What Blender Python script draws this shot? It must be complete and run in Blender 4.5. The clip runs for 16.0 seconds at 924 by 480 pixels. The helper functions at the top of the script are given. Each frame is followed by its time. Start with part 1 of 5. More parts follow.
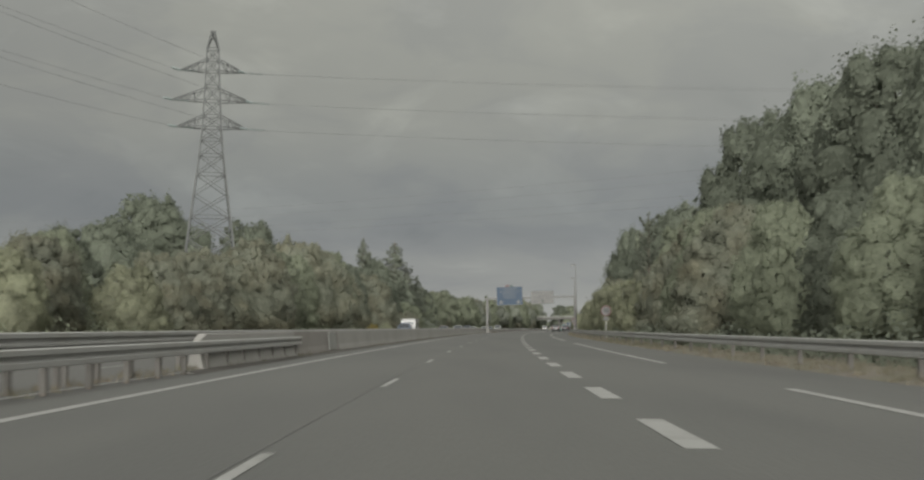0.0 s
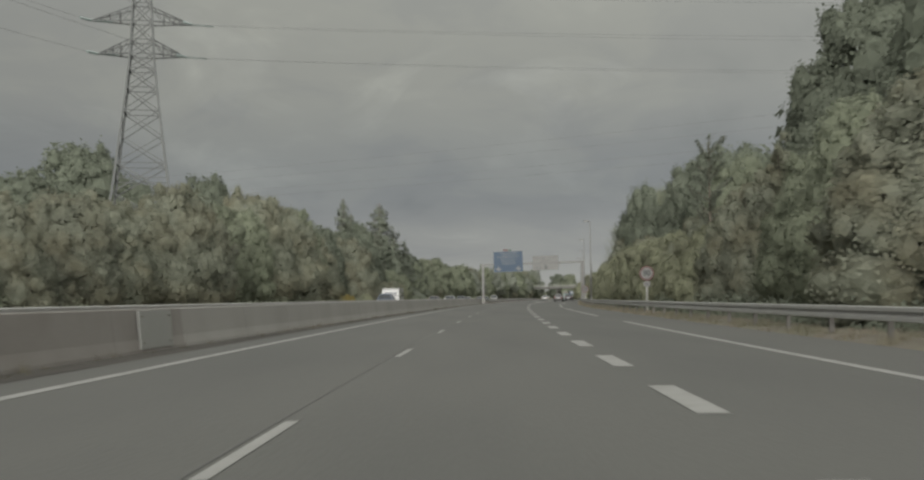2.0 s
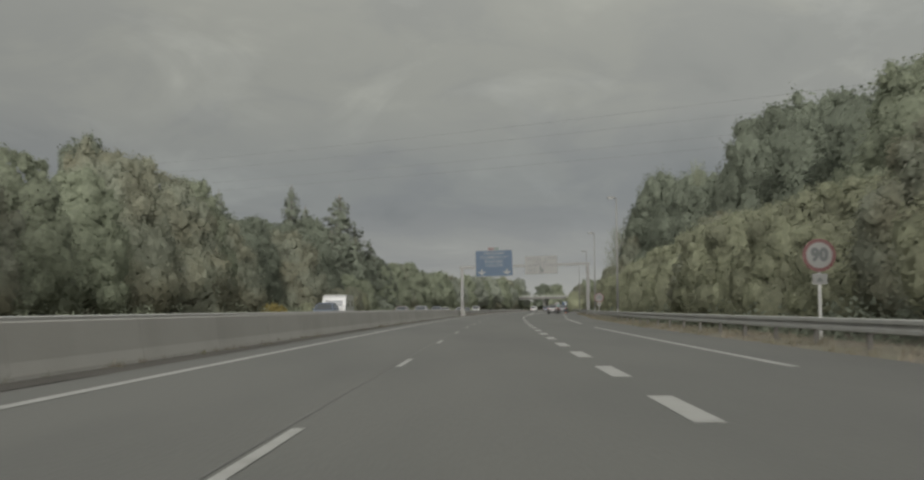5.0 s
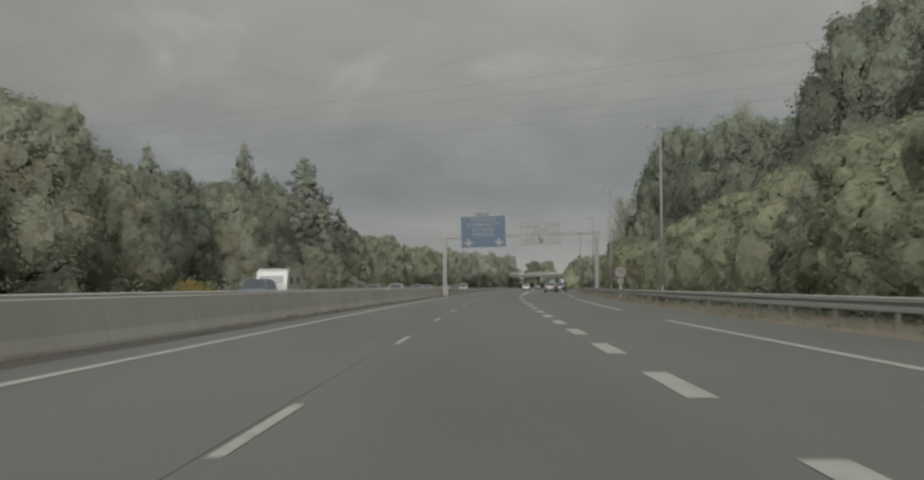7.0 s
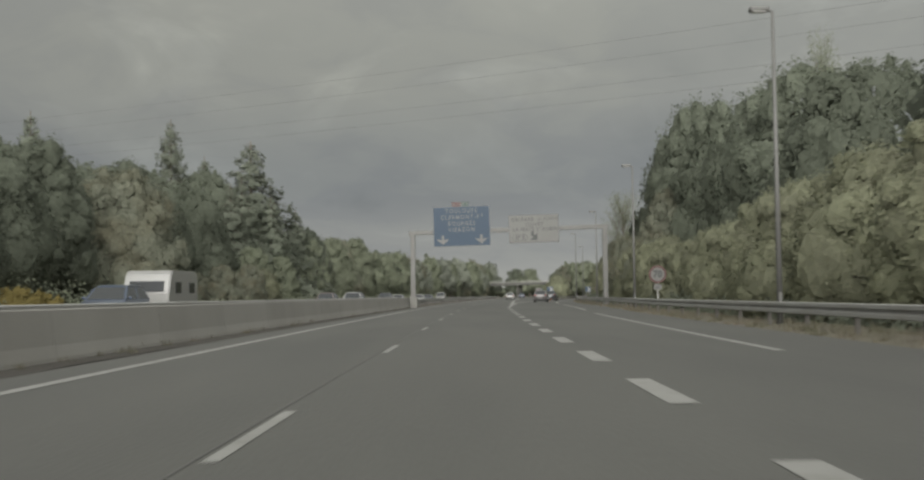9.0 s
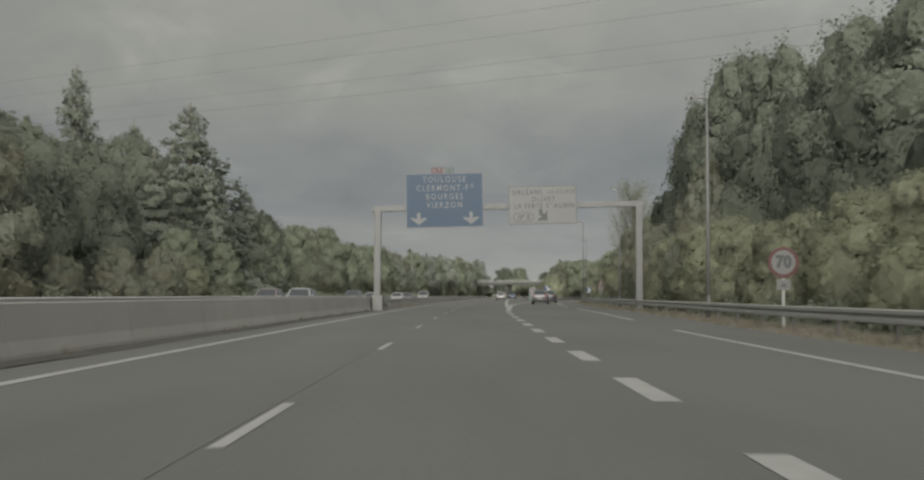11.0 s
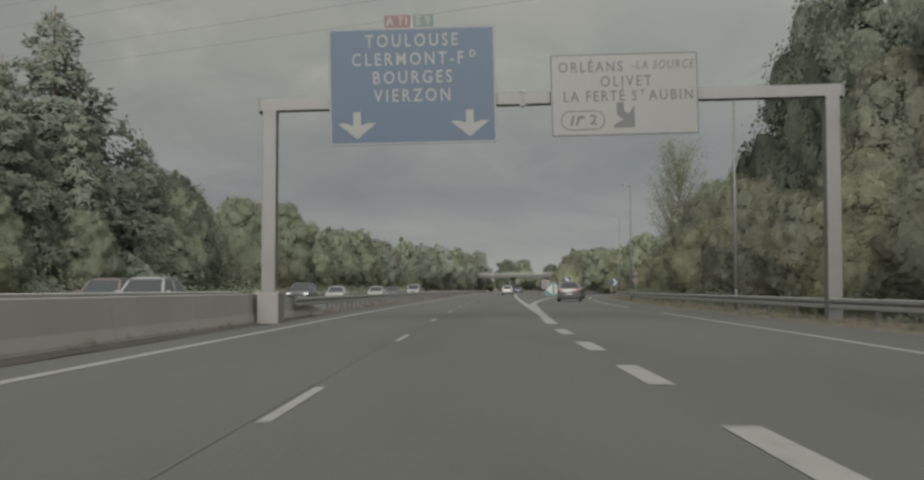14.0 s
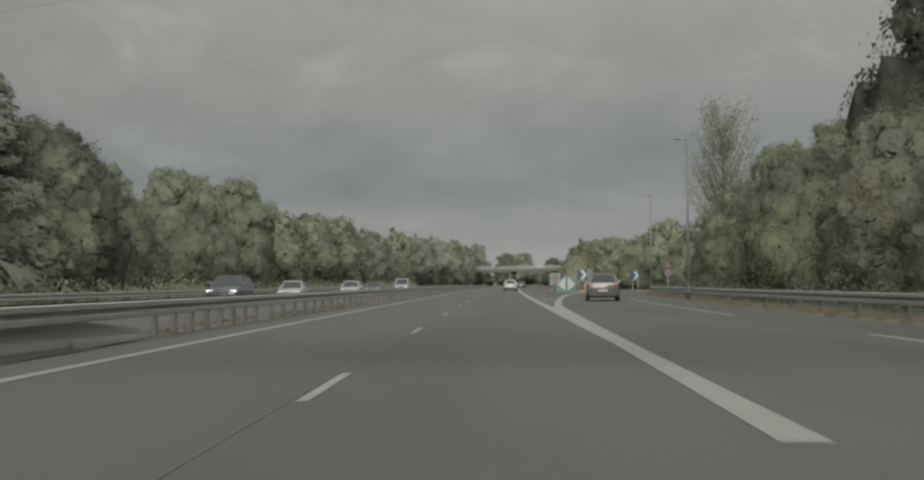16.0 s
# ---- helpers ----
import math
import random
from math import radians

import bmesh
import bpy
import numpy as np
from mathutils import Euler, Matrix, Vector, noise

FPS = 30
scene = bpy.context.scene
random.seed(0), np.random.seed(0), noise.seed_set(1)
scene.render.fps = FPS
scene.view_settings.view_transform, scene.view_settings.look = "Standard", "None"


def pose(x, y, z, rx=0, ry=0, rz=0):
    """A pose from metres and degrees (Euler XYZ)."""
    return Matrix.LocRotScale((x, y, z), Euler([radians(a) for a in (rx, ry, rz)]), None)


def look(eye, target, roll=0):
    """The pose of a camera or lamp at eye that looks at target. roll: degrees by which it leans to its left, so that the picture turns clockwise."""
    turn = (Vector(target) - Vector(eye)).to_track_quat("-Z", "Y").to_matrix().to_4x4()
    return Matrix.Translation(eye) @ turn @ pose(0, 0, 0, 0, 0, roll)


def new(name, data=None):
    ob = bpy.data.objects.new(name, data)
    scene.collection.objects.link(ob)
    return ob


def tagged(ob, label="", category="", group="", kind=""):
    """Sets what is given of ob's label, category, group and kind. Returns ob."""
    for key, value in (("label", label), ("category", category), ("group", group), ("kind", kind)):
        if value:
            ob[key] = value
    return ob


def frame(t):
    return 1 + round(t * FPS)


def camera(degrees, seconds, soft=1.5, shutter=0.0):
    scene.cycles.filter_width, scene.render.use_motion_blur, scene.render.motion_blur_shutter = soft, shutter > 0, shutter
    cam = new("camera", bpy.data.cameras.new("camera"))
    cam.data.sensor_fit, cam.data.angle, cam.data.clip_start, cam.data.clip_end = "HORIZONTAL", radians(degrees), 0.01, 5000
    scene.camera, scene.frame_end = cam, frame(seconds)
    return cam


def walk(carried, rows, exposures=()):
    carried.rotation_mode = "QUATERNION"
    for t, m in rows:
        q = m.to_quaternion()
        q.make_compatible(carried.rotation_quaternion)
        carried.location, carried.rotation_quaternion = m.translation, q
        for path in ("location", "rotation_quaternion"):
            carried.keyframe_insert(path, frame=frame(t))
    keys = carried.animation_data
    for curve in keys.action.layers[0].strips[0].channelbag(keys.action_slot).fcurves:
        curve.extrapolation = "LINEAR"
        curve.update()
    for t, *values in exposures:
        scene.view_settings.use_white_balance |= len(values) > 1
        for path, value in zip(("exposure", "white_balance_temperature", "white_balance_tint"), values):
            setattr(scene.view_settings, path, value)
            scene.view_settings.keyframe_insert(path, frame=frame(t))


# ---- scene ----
cam = camera(45.25, 16.0, soft=2.3, shutter=0.45)
PATH = [
    (0, (0.000, 0.000, 1.004), (-0.0497, 3.9872, 1.3193), -0.09),
    (0.5, (-0.004, 6.431, 1.004), (-0.0414, 10.4199, 1.2923), -0.41),
    (1, (0.018, 12.869, 1.004), (-0.0355, 16.8639, 1.2042), -0.88),
    (1.5, (0.064, 19.315, 1.004), (0.0314, 23.3110, 1.1841), -1.16),
    (2, (0.133, 25.767, 1.004), (0.1024, 29.7612, 1.2134), -0.66),
    (2.5, (0.225, 32.223, 1.004), (0.1892, 36.2183, 1.1997), -0.44),
    (3, (0.337, 38.683, 1.004), (0.3159, 42.6753, 1.2546), -0.89),
    (3.5, (0.469, 45.146, 1.004), (0.4825, 49.1380, 1.2512), -0.62),
    (4, (0.619, 51.609, 1.004), (0.6388, 55.6015, 1.2549), -0.57),
    (6.5, (1.615, 83.909, 1.004), (1.6677, 87.9033, 1.2058), -0.09),
    (7, (1.857, 90.357, 1.004), (1.9297, 94.3528, 1.1725), -0.42),
    (7.5, (2.111, 96.799, 1.004), (2.1924, 100.7932, 1.2019), -0.24),
    (8, (2.377, 103.233, 1.004), (2.4801, 107.2283, 1.1772), -0.36),
    (8.5, (2.654, 109.659, 1.004), (2.7870, 113.6545, 1.1476), -0.60),
    (9, (2.942, 116.076, 1.004), (3.0876, 120.0678, 1.2048), -0.66),
    (11.5, (4.529, 147.974, 1.004), (4.7236, 151.9643, 1.1985), 0.31),
    (12, (4.874, 154.309, 1.004), (5.0738, 158.3000, 1.1870), -0.10),
    (12.5, (5.227, 160.627, 1.004), (5.4366, 164.6177, 1.1883), 0.19),
    (13, (5.589, 166.927, 1.004), (5.8032, 170.9178, 1.1755), -0.13),
    (13.5, (5.960, 173.208, 1.004), (6.1614, 177.1965, 1.2219), 0.24),
    (14, (6.339, 179.467, 1.004), (6.5299, 183.4589, 1.1807), -0.01),
    (14.5, (6.727, 185.705, 1.004), (6.9166, 189.6967, 1.1874), 0.14),
    (15, (7.124, 191.921, 1.004), (7.3160, 195.9143, 1.1232), -0.65),
    (15.5, (7.530, 198.112, 1.004), (7.7213, 202.1048, 1.1499), -0.27),
    (16, (7.945, 204.278, 1.004), (8.1410, 208.2705, 1.1622), -0.16),
]
walk(cam, [(t, look(eye, target, roll)) for t, eye, target, roll in PATH])

# ---- light: a dull overcast sky, brighter overhead ----
world = bpy.data.worlds.new("overcast_sky")
scene.world = world
world.use_nodes = True
wn = world.node_tree
wn.nodes.clear()


def wnode(kind, **vals):
    n = wn.nodes.new(kind)
    for k, v in vals.items():
        n.inputs[k].default_value = v
    return n


def wlink(a, b):
    wn.links.new(a, b)


def wmath(op, a, b=None, c=None, clamp=False):
    n = wn.nodes.new("ShaderNodeMath")
    n.operation, n.use_clamp = op, clamp
    for i, v in enumerate((a, b, c)):
        if v is None:
            continue
        if isinstance(v, (int, float)):
            n.inputs[i].default_value = v
        else:
            wlink(v, n.inputs[i])
    return n.outputs[0]


def wramp(fac, stops):
    n = wn.nodes.new("ShaderNodeValToRGB")
    n.color_ramp.interpolation = "EASE"
    while len(n.color_ramp.elements) < len(stops):
        n.color_ramp.elements.new(0.5)
    for e, (p, c) in zip(n.color_ramp.elements, stops):
        e.position, e.color = p, (*c, 1)
    wlink(fac, n.inputs[0])
    return n.outputs[0]


w_co = wn.nodes.new("ShaderNodeTexCoord")
w_sep = wn.nodes.new("ShaderNodeSeparateXYZ")
wlink(w_co.outputs["Generated"], w_sep.inputs[0])
w_x, w_y, w_z = w_sep.outputs
# cloud plane: direction divided by its height, so that clouds flatten towards the horizon
w_el = wmath("MAXIMUM", w_z, 0.0)
w_den = wmath("ADD", w_el, 0.30)
w_cmb = wn.nodes.new("ShaderNodeCombineXYZ")
wlink(wmath("DIVIDE", w_x, w_den), w_cmb.inputs[0])
wlink(wmath("DIVIDE", w_y, w_den), w_cmb.inputs[1])
w_n1 = wnode("ShaderNodeTexNoise", Scale=0.9, Detail=6.0, Roughness=0.50, Distortion=0.6)
wlink(w_cmb.outputs[0], w_n1.inputs["Vector"])
w_n2 = wnode("ShaderNodeTexNoise", Scale=3.4, Detail=5.0, Roughness=0.55, Distortion=0.5)
wlink(w_cmb.outputs[0], w_n2.inputs["Vector"])
w_cloud = wmath("ADD", wmath("MULTIPLY", w_n1.outputs[0], 0.62), wmath("MULTIPLY", w_n2.outputs[0], 0.38))
# base brightness by height over the horizon
w_base = wramp(w_el, [(0.0, (0.33, 0.335, 0.32)), (0.045, (0.276, 0.285, 0.28)), (0.10, (0.231, 0.245, 0.246)),
                      (0.20, (0.292, 0.299, 0.279)), (0.30, (0.330, 0.336, 0.309)), (0.55, (0.55, 0.56, 0.53)), (1.0, (0.85, 0.86, 0.82))])
w_mod = wramp(w_cloud, [(0.34, (0.83, 0.845, 0.86)), (0.46, (0.945, 0.95, 0.958)), (0.53, (1.03, 1.03, 1.012)), (0.64, (1.24, 1.235, 1.19))])
# brighter wisps where the cloud is thin, high up
w_n3 = wnode("ShaderNodeTexNoise", Scale=2.1, Detail=7.0, Roughness=0.60, Distortion=1.4)
wlink(w_cmb.outputs[0], w_n3.inputs["Vector"])
w_wisp = wmath("MULTIPLY", wmath("MULTIPLY", wmath("SUBTRACT", w_n3.outputs[0], 0.54, clamp=True), wmath("MULTIPLY", w_el, 5.0, clamp=True)), 0.85)
w_side = wmath("ADD", wmath("MULTIPLY", w_x, 0.22), 1.02)
w_mul = wn.nodes.new("ShaderNodeMixRGB")
w_mul.blend_type = "MULTIPLY"
w_mul.inputs[0].default_value = 1.0
wlink(w_base, w_mul.inputs[1])
wlink(w_mod, w_mul.inputs[2])
w_bg = wnode("ShaderNodeBackground")
wlink(w_mul.outputs[0], w_bg.inputs[0])
wlink(wmath("MULTIPLY", wmath("ADD", w_wisp, 1.0), w_side), w_bg.inputs[1])
w_out = wn.nodes.new("ShaderNodeOutputWorld")
wlink(w_bg.outputs[0], w_out.inputs[0])

sun_data = bpy.data.lights.new("sun", "SUN")
sun_data.energy, sun_data.angle, sun_data.color = 6.8, radians(66), (1.0, 0.98, 0.94)
sun = new("sun", sun_data)
sun.matrix_world = look((-3, -60, 20.5), (0, 0, 0))


# ---- materials ----
def material(name, base, rough=0.8, metal=0.0, vary=0.15, scale=3.0, fine=40.0, bump=0.0, stretch=(1, 1, 1), dirt=None, dirt_at=0.6,
             dirt_scale=0.8, island=0.0, each=0.0, spec=0.4, coords="Object", translucent=0.0):
    """Two scales of variation, an optional second colour in patches, and relief."""
    m = bpy.data.materials.new(name)
    m.use_nodes = True
    nt = m.node_tree
    b = nt.nodes["Principled BSDF"]
    b.inputs["Roughness"].default_value = rough
    b.inputs["Metallic"].default_value = metal
    b.inputs["Specular IOR Level"].default_value = spec
    co = nt.nodes.new("ShaderNodeTexCoord")
    mp = nt.nodes.new("ShaderNodeMapping")
    mp.inputs["Scale"].default_value = stretch
    nt.links.new(co.outputs[coords], mp.inputs[0])

    def tex(sc, detail=4.0):
        n = nt.nodes.new("ShaderNodeTexNoise")
        n.inputs["Scale"].default_value, n.inputs["Detail"].default_value = sc, detail
        nt.links.new(mp.outputs[0], n.inputs["Vector"])
        return n.outputs[0]

    def math(op, a, c):
        n = nt.nodes.new("ShaderNodeMath")
        n.operation = op
        for i, v in enumerate((a, c)):
            if isinstance(v, (int, float)):
                n.inputs[i].default_value = v
            else:
                nt.links.new(v, n.inputs[i])
        return n.outputs[0]

    big, small = tex(scale), tex(fine, 3.0)
    value = math("ADD", math("MULTIPLY", math("SUBTRACT", big, 0.5), 2.4 * vary), math("MULTIPLY", math("SUBTRACT", small, 0.5), 1.8 * vary))
    if island:
        geo = nt.nodes.new("ShaderNodeNewGeometry")
        value = math("ADD", value, math("MULTIPLY", math("SUBTRACT", geo.outputs["Random Per Island"], 0.5), 2 * island))
    if each:
        info = nt.nodes.new("ShaderNodeObjectInfo")
        value = math("ADD", value, math("MULTIPLY", math("SUBTRACT", info.outputs["Random"], 0.5), 2 * each))
    hsv = nt.nodes.new("ShaderNodeHueSaturation")
    nt.links.new(math("ADD", value, 1.0), hsv.inputs["Value"])
    if dirt:
        ramp = nt.nodes.new("ShaderNodeValToRGB")
        ramp.color_ramp.elements[0].position, ramp.color_ramp.elements[0].color = dirt_at - 0.12, (*base, 1)
        ramp.color_ramp.elements[1].position, ramp.color_ramp.elements[1].color = dirt_at + 0.1, (*dirt, 1)
        nt.links.new(tex(dirt_scale, 6.0), ramp.inputs[0])
        nt.links.new(ramp.outputs[0], hsv.inputs["Color"])
    else:
        hsv.inputs["Color"].default_value = (*base, 1)
    nt.links.new(hsv.outputs[0], b.inputs["Base Color"])
    if bump:
        bp = nt.nodes.new("ShaderNodeBump")
        bp.inputs["Strength"].default_value, bp.inputs["Distance"].default_value = bump, 0.02
        nt.links.new(small, bp.inputs["Height"])
        nt.links.new(bp.outputs[0], b.inputs["Normal"])
    if translucent:
        tr = nt.nodes.new("ShaderNodeBsdfTranslucent")
        nt.links.new(hsv.outputs[0], tr.inputs["Color"])
        mix = nt.nodes.new("ShaderNodeMixShader")
        mix.inputs[0].default_value = translucent
        nt.links.new(b.outputs[0], mix.inputs[1])
        nt.links.new(tr.outputs[0], mix.inputs[2])
        nt.links.new(mix.outputs[0], nt.nodes["Material Output"].inputs["Surface"])
    return m


M_ASPHALT = material("asphalt", (0.079, 0.079, 0.0715), 0.85, vary=0.10, scale=0.22, fine=26, bump=0.5, stretch=(1, 0.16, 1),
                     dirt=(0.067, 0.0675, 0.062), dirt_scale=0.35, dirt_at=0.55)
M_ASPHALT_OLD = material("worn_asphalt", (0.077, 0.076, 0.069), 0.88, vary=0.10, scale=0.3, fine=26, bump=0.5, stretch=(1, 0.2, 1))
M_JOINT = material("bitumen_joint", (0.075, 0.075, 0.069), 0.7, vary=0.2, scale=2, fine=30)
M_PAINT = material("road_paint", (0.218, 0.218, 0.204), 0.7, vary=0.10, scale=1.2, fine=18, dirt=(0.165, 0.165, 0.152), dirt_scale=2.2, dirt_at=0.62)
M_CONCRETE = material("concrete", (0.216, 0.211, 0.193), 0.9, vary=0.05, scale=0.6, fine=14, bump=0.25, dirt=(0.198, 0.192, 0.175), dirt_scale=0.35, dirt_at=0.55, each=0.03)
M_CONCRETE_BROWN = material("brown_stained_concrete", (0.176, 0.166, 0.150), 0.9, vary=0.07, scale=0.9, fine=14, bump=0.25, dirt=(0.150, 0.139, 0.124), dirt_scale=0.9, dirt_at=0.5)
M_PANEL = material("pale_galvanised_plate", (0.225, 0.227, 0.21), 0.6, metal=0.1, vary=0.04, scale=0.9, fine=9)
M_DIRT = material("roadside_dirt", (0.052, 0.048, 0.041), 0.95, vary=0.2, scale=0.8, fine=18, bump=0.6)
# bridge concrete, darkened to offset the strong sun on its near face
M_CONCRETE_DIM = material("dimmed_grey_concrete", (0.098, 0.097, 0.088), 0.9, vary=0.08, scale=0.4, fine=8, bump=0.2)
M_CONCRETE_PALE = material("pale_concrete", (0.155, 0.153, 0.14), 0.9, vary=0.08, scale=1.2, fine=14, bump=0.2)
M_GALV = material("galvanised_steel", (0.275, 0.275, 0.26), 0.6, metal=0.2, vary=0.10, scale=1.4, fine=12, dirt=(0.25, 0.245, 0.225), dirt_scale=0.9, dirt_at=0.6)
M_POST = material("rusty_galvanised_post", (0.105, 0.10, 0.09), 0.7, metal=0.3, vary=0.15, scale=2.0, fine=20, each=0.15, dirt=(0.10, 0.078, 0.056), dirt_scale=2.5)
M_POLE = material("dull_grey_pole", (0.132, 0.132, 0.125), 0.6, metal=0.2, vary=0.08, scale=1.0, fine=10)
M_LATTICE = material("lattice_steel", (0.066, 0.070, 0.067), 0.6, metal=0.3, vary=0.08, scale=0.4, fine=6)
M_GANTRY = material("pale_grey_gantry_paint", (0.118, 0.118, 0.110), 0.5, vary=0.05, scale=0.7, fine=9, dirt=(0.102, 0.100, 0.093), dirt_scale=0.9, dirt_at=0.62)
M_BLUE = material("blue_reflective_sheet", (0.010, 0.030, 0.056), 0.45, vary=0.04, scale=0.5, fine=8)
M_WHITE = material("white_reflective_sheet", (0.112, 0.112, 0.105), 0.45, vary=0.04, scale=0.6, fine=8)
M_INK = material("black_sign_ink", (0.045, 0.048, 0.046), 0.5, vary=0.03)
M_RED = material("red_sign_sheet", (0.063, 0.021, 0.019), 0.45, vary=0.04, scale=2)
M_GREEN = material("green_sign_sheet", (0.028, 0.055, 0.044), 0.45, vary=0.04, scale=2)
M_TEAL = material("green_reflective_sheet", (0.055, 0.115, 0.103), 0.45, vary=0.06, scale=1)
M_SIGNBACK = material("bare_aluminium", (0.42, 0.42, 0.40), 0.5, metal=0.6, vary=0.05)
M_GRASS = material("verge_grass", (0.075, 0.08, 0.045), 0.95, vary=0.25, scale=0.5, fine=9, bump=0.6, dirt=(0.105, 0.09, 0.062), dirt_scale=0.35, dirt_at=0.5)
M_EARTH = material("dry_verge", (0.128, 0.112, 0.092), 0.95, vary=0.2, scale=0.8, fine=12, bump=0.6, dirt=(0.12, 0.113, 0.08), dirt_scale=0.5, dirt_at=0.5)
M_BLADE = material("dry_grass", (0.150, 0.130, 0.098), 0.9, vary=0.1, island=0.12, dirt=(0.095, 0.092, 0.060), dirt_scale=0.25, dirt_at=0.5)
LEAF = dict(vary=0.13, scale=0.22, fine=1.3, island=0.13, each=0.14, translucent=0.5, spec=0.12)
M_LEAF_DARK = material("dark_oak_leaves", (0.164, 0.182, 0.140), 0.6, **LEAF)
M_LEAF_MID = material("green_leaves", (0.235, 0.256, 0.186), 0.6, **LEAF)
M_LEAF_PALE = material("pale_willow_leaves", (0.233, 0.244, 0.190), 0.6, dirt=(0.205, 0.200, 0.144), dirt_scale=0.4, dirt_at=0.55, **LEAF)
M_LEAF_YELLOW = material("yellowing_leaves", (0.272, 0.282, 0.194), 0.6, dirt=(0.215, 0.220, 0.156), dirt_scale=0.5, dirt_at=0.55, **LEAF)
M_LEAF_GOLD = material("golden_broom_leaves", (0.30, 0.25, 0.10), 0.6, **LEAF)
# paler and greyer, so far trees carry distance haze in their leaf colour
M_LEAF_HAZE_GREY = material("haze_paled_willow_leaves", (0.252, 0.269, 0.222), 0.6, **LEAF)
M_NEEDLE = material("spruce_needles", (0.206, 0.226, 0.179), 0.7, **LEAF)
M_BARK = material("bark", (0.11, 0.095, 0.075), 0.95, vary=0.2, scale=1.5, fine=14, bump=0.6, stretch=(1, 1, 0.3))
M_GLASS = material("dark_car_glass", (0.025, 0.028, 0.03), 0.08, vary=0.02, spec=0.6)
M_RUBBER = material("tyre_rubber", (0.025, 0.025, 0.025), 0.85, vary=0.1)
M_RIM = material("alloy_rim", (0.35, 0.35, 0.36), 0.35, metal=0.8, vary=0.05)
M_TRIM = material("black_plastic", (0.03, 0.03, 0.03), 0.6, vary=0.05)
M_PLATE = material("number_plate", (0.26, 0.26, 0.25), 0.4, vary=0.02)
M_LAMP_RED = material("red_tail_lamp", (0.20, 0.04, 0.035), 0.2, vary=0.02, spec=0.6)
M_LAMP_CLEAR = material("clear_headlamp", (0.35, 0.35, 0.35), 0.12, vary=0.02, spec=0.7)
M_INSULATOR = material("glass_insulator", (0.12, 0.15, 0.14), 0.3, vary=0.05)
M_WIRE = material("aluminium_cable", (0.13, 0.134, 0.13), 0.6, vary=0.02)
M_CONE = material("orange_cone", (0.55, 0.13, 0.05), 0.6, vary=0.05)


def paint_material(name, colour, metallic=0.0):
    m = material(name, colour, 0.35, metal=metallic, vary=0.03, scale=0.8, fine=6, spec=0.5)
    b = m.node_tree.nodes["Principled BSDF"]
    b.inputs["Coat Weight"].default_value, b.inputs["Coat Roughness"].default_value = 0.6, 0.08
    return m


# ---- the line of the road: s metres along it, d metres to the right of the lane's middle ----
RS = np.arange(-120.0, 1500.0, 0.5)
RT = np.where(RS < 0, 0.0003 * RS, 0.0006002 * RS - 0.0025479e-3 * RS ** 2 + 0.631815e-8 * RS ** 3)
RT = np.where(RS > 235, 0.0006002 * 235 - 0.0025479e-3 * 235 ** 2 + 0.631815e-8 * 235 ** 3 + 0.0001 * (RS - 235), RT)
RT = RT + np.where(RS > 380, 0.0002 * np.clip(RS - 380, 0, 300), 0.0)
RX = np.concatenate([[0], np.cumsum(np.sin((RT[1:] + RT[:-1]) / 2) * 0.5)])
RY = np.concatenate([[0], np.cumsum(np.cos((RT[1:] + RT[:-1]) / 2) * 0.5)])
RX, RY = RX - np.interp(0, RS, RX), RY - np.interp(0, RS, RY)


def rd(s, d, z=0.0):
    th = float(np.interp(s, RS, RT))
    return Vector((float(np.interp(s, RS, RX)) + d * math.cos(th), float(np.interp(s, RS, RY)) - d * math.sin(th), z))


def rdm(s, d, z=0.0, turn=0.0):
    """A pose on the road: local y points along it, local x to the right."""
    return Matrix.Translation(rd(s, d, z)) @ Matrix.Rotation(-float(np.interp(s, RS, RT)) + radians(turn), 4, "Z")


def right_edge(s):
    return float(np.interp(s, [125, 137, 174, 190, 204, 225], [5.0, 5.2, 5.9, 6.6, 7.05, 7.3])) + 0.00047 * max(0.0, s - 225) ** 2


def gore_right(s):
    """The middle of the white line on the exit lane's left side."""
    if s < 253:
        return 1.88 + 0.79 * (s - 211) / 42
    return 2.67 + 0.045 * (s - 253) + 0.0004 * (s - 253) ** 2


def gore_left(s):
    return float(np.interp(s, [211, 223, 420], [1.73, 1.97, 2.0]))


def rail_line(s):
    return right_edge(s) + 2.95


# ---- mesh helpers ----
def part(name, bm, mat, parent=None, label="", smooth=False):
    me = bpy.data.meshes.new(name)
    if smooth:
        for f in bm.faces:
            f.smooth = True
    bm.to_mesh(me)
    bm.free()
    me.materials.append(mat)
    ob = new(name, me)
    if parent:
        ob.parent = parent
    if label:
        ob["label"] = label
    return ob


def share(name, mesh, parent, m):
    ob = new(name, mesh)
    ob.parent = parent
    ob.matrix_local = m
    return ob


def thing(name, m, label, category, group="", kind=""):
    ob = new(name)
    ob.matrix_world = m
    ob.empty_display_size = 0.3
    return tagged(ob, label, category, group, kind)


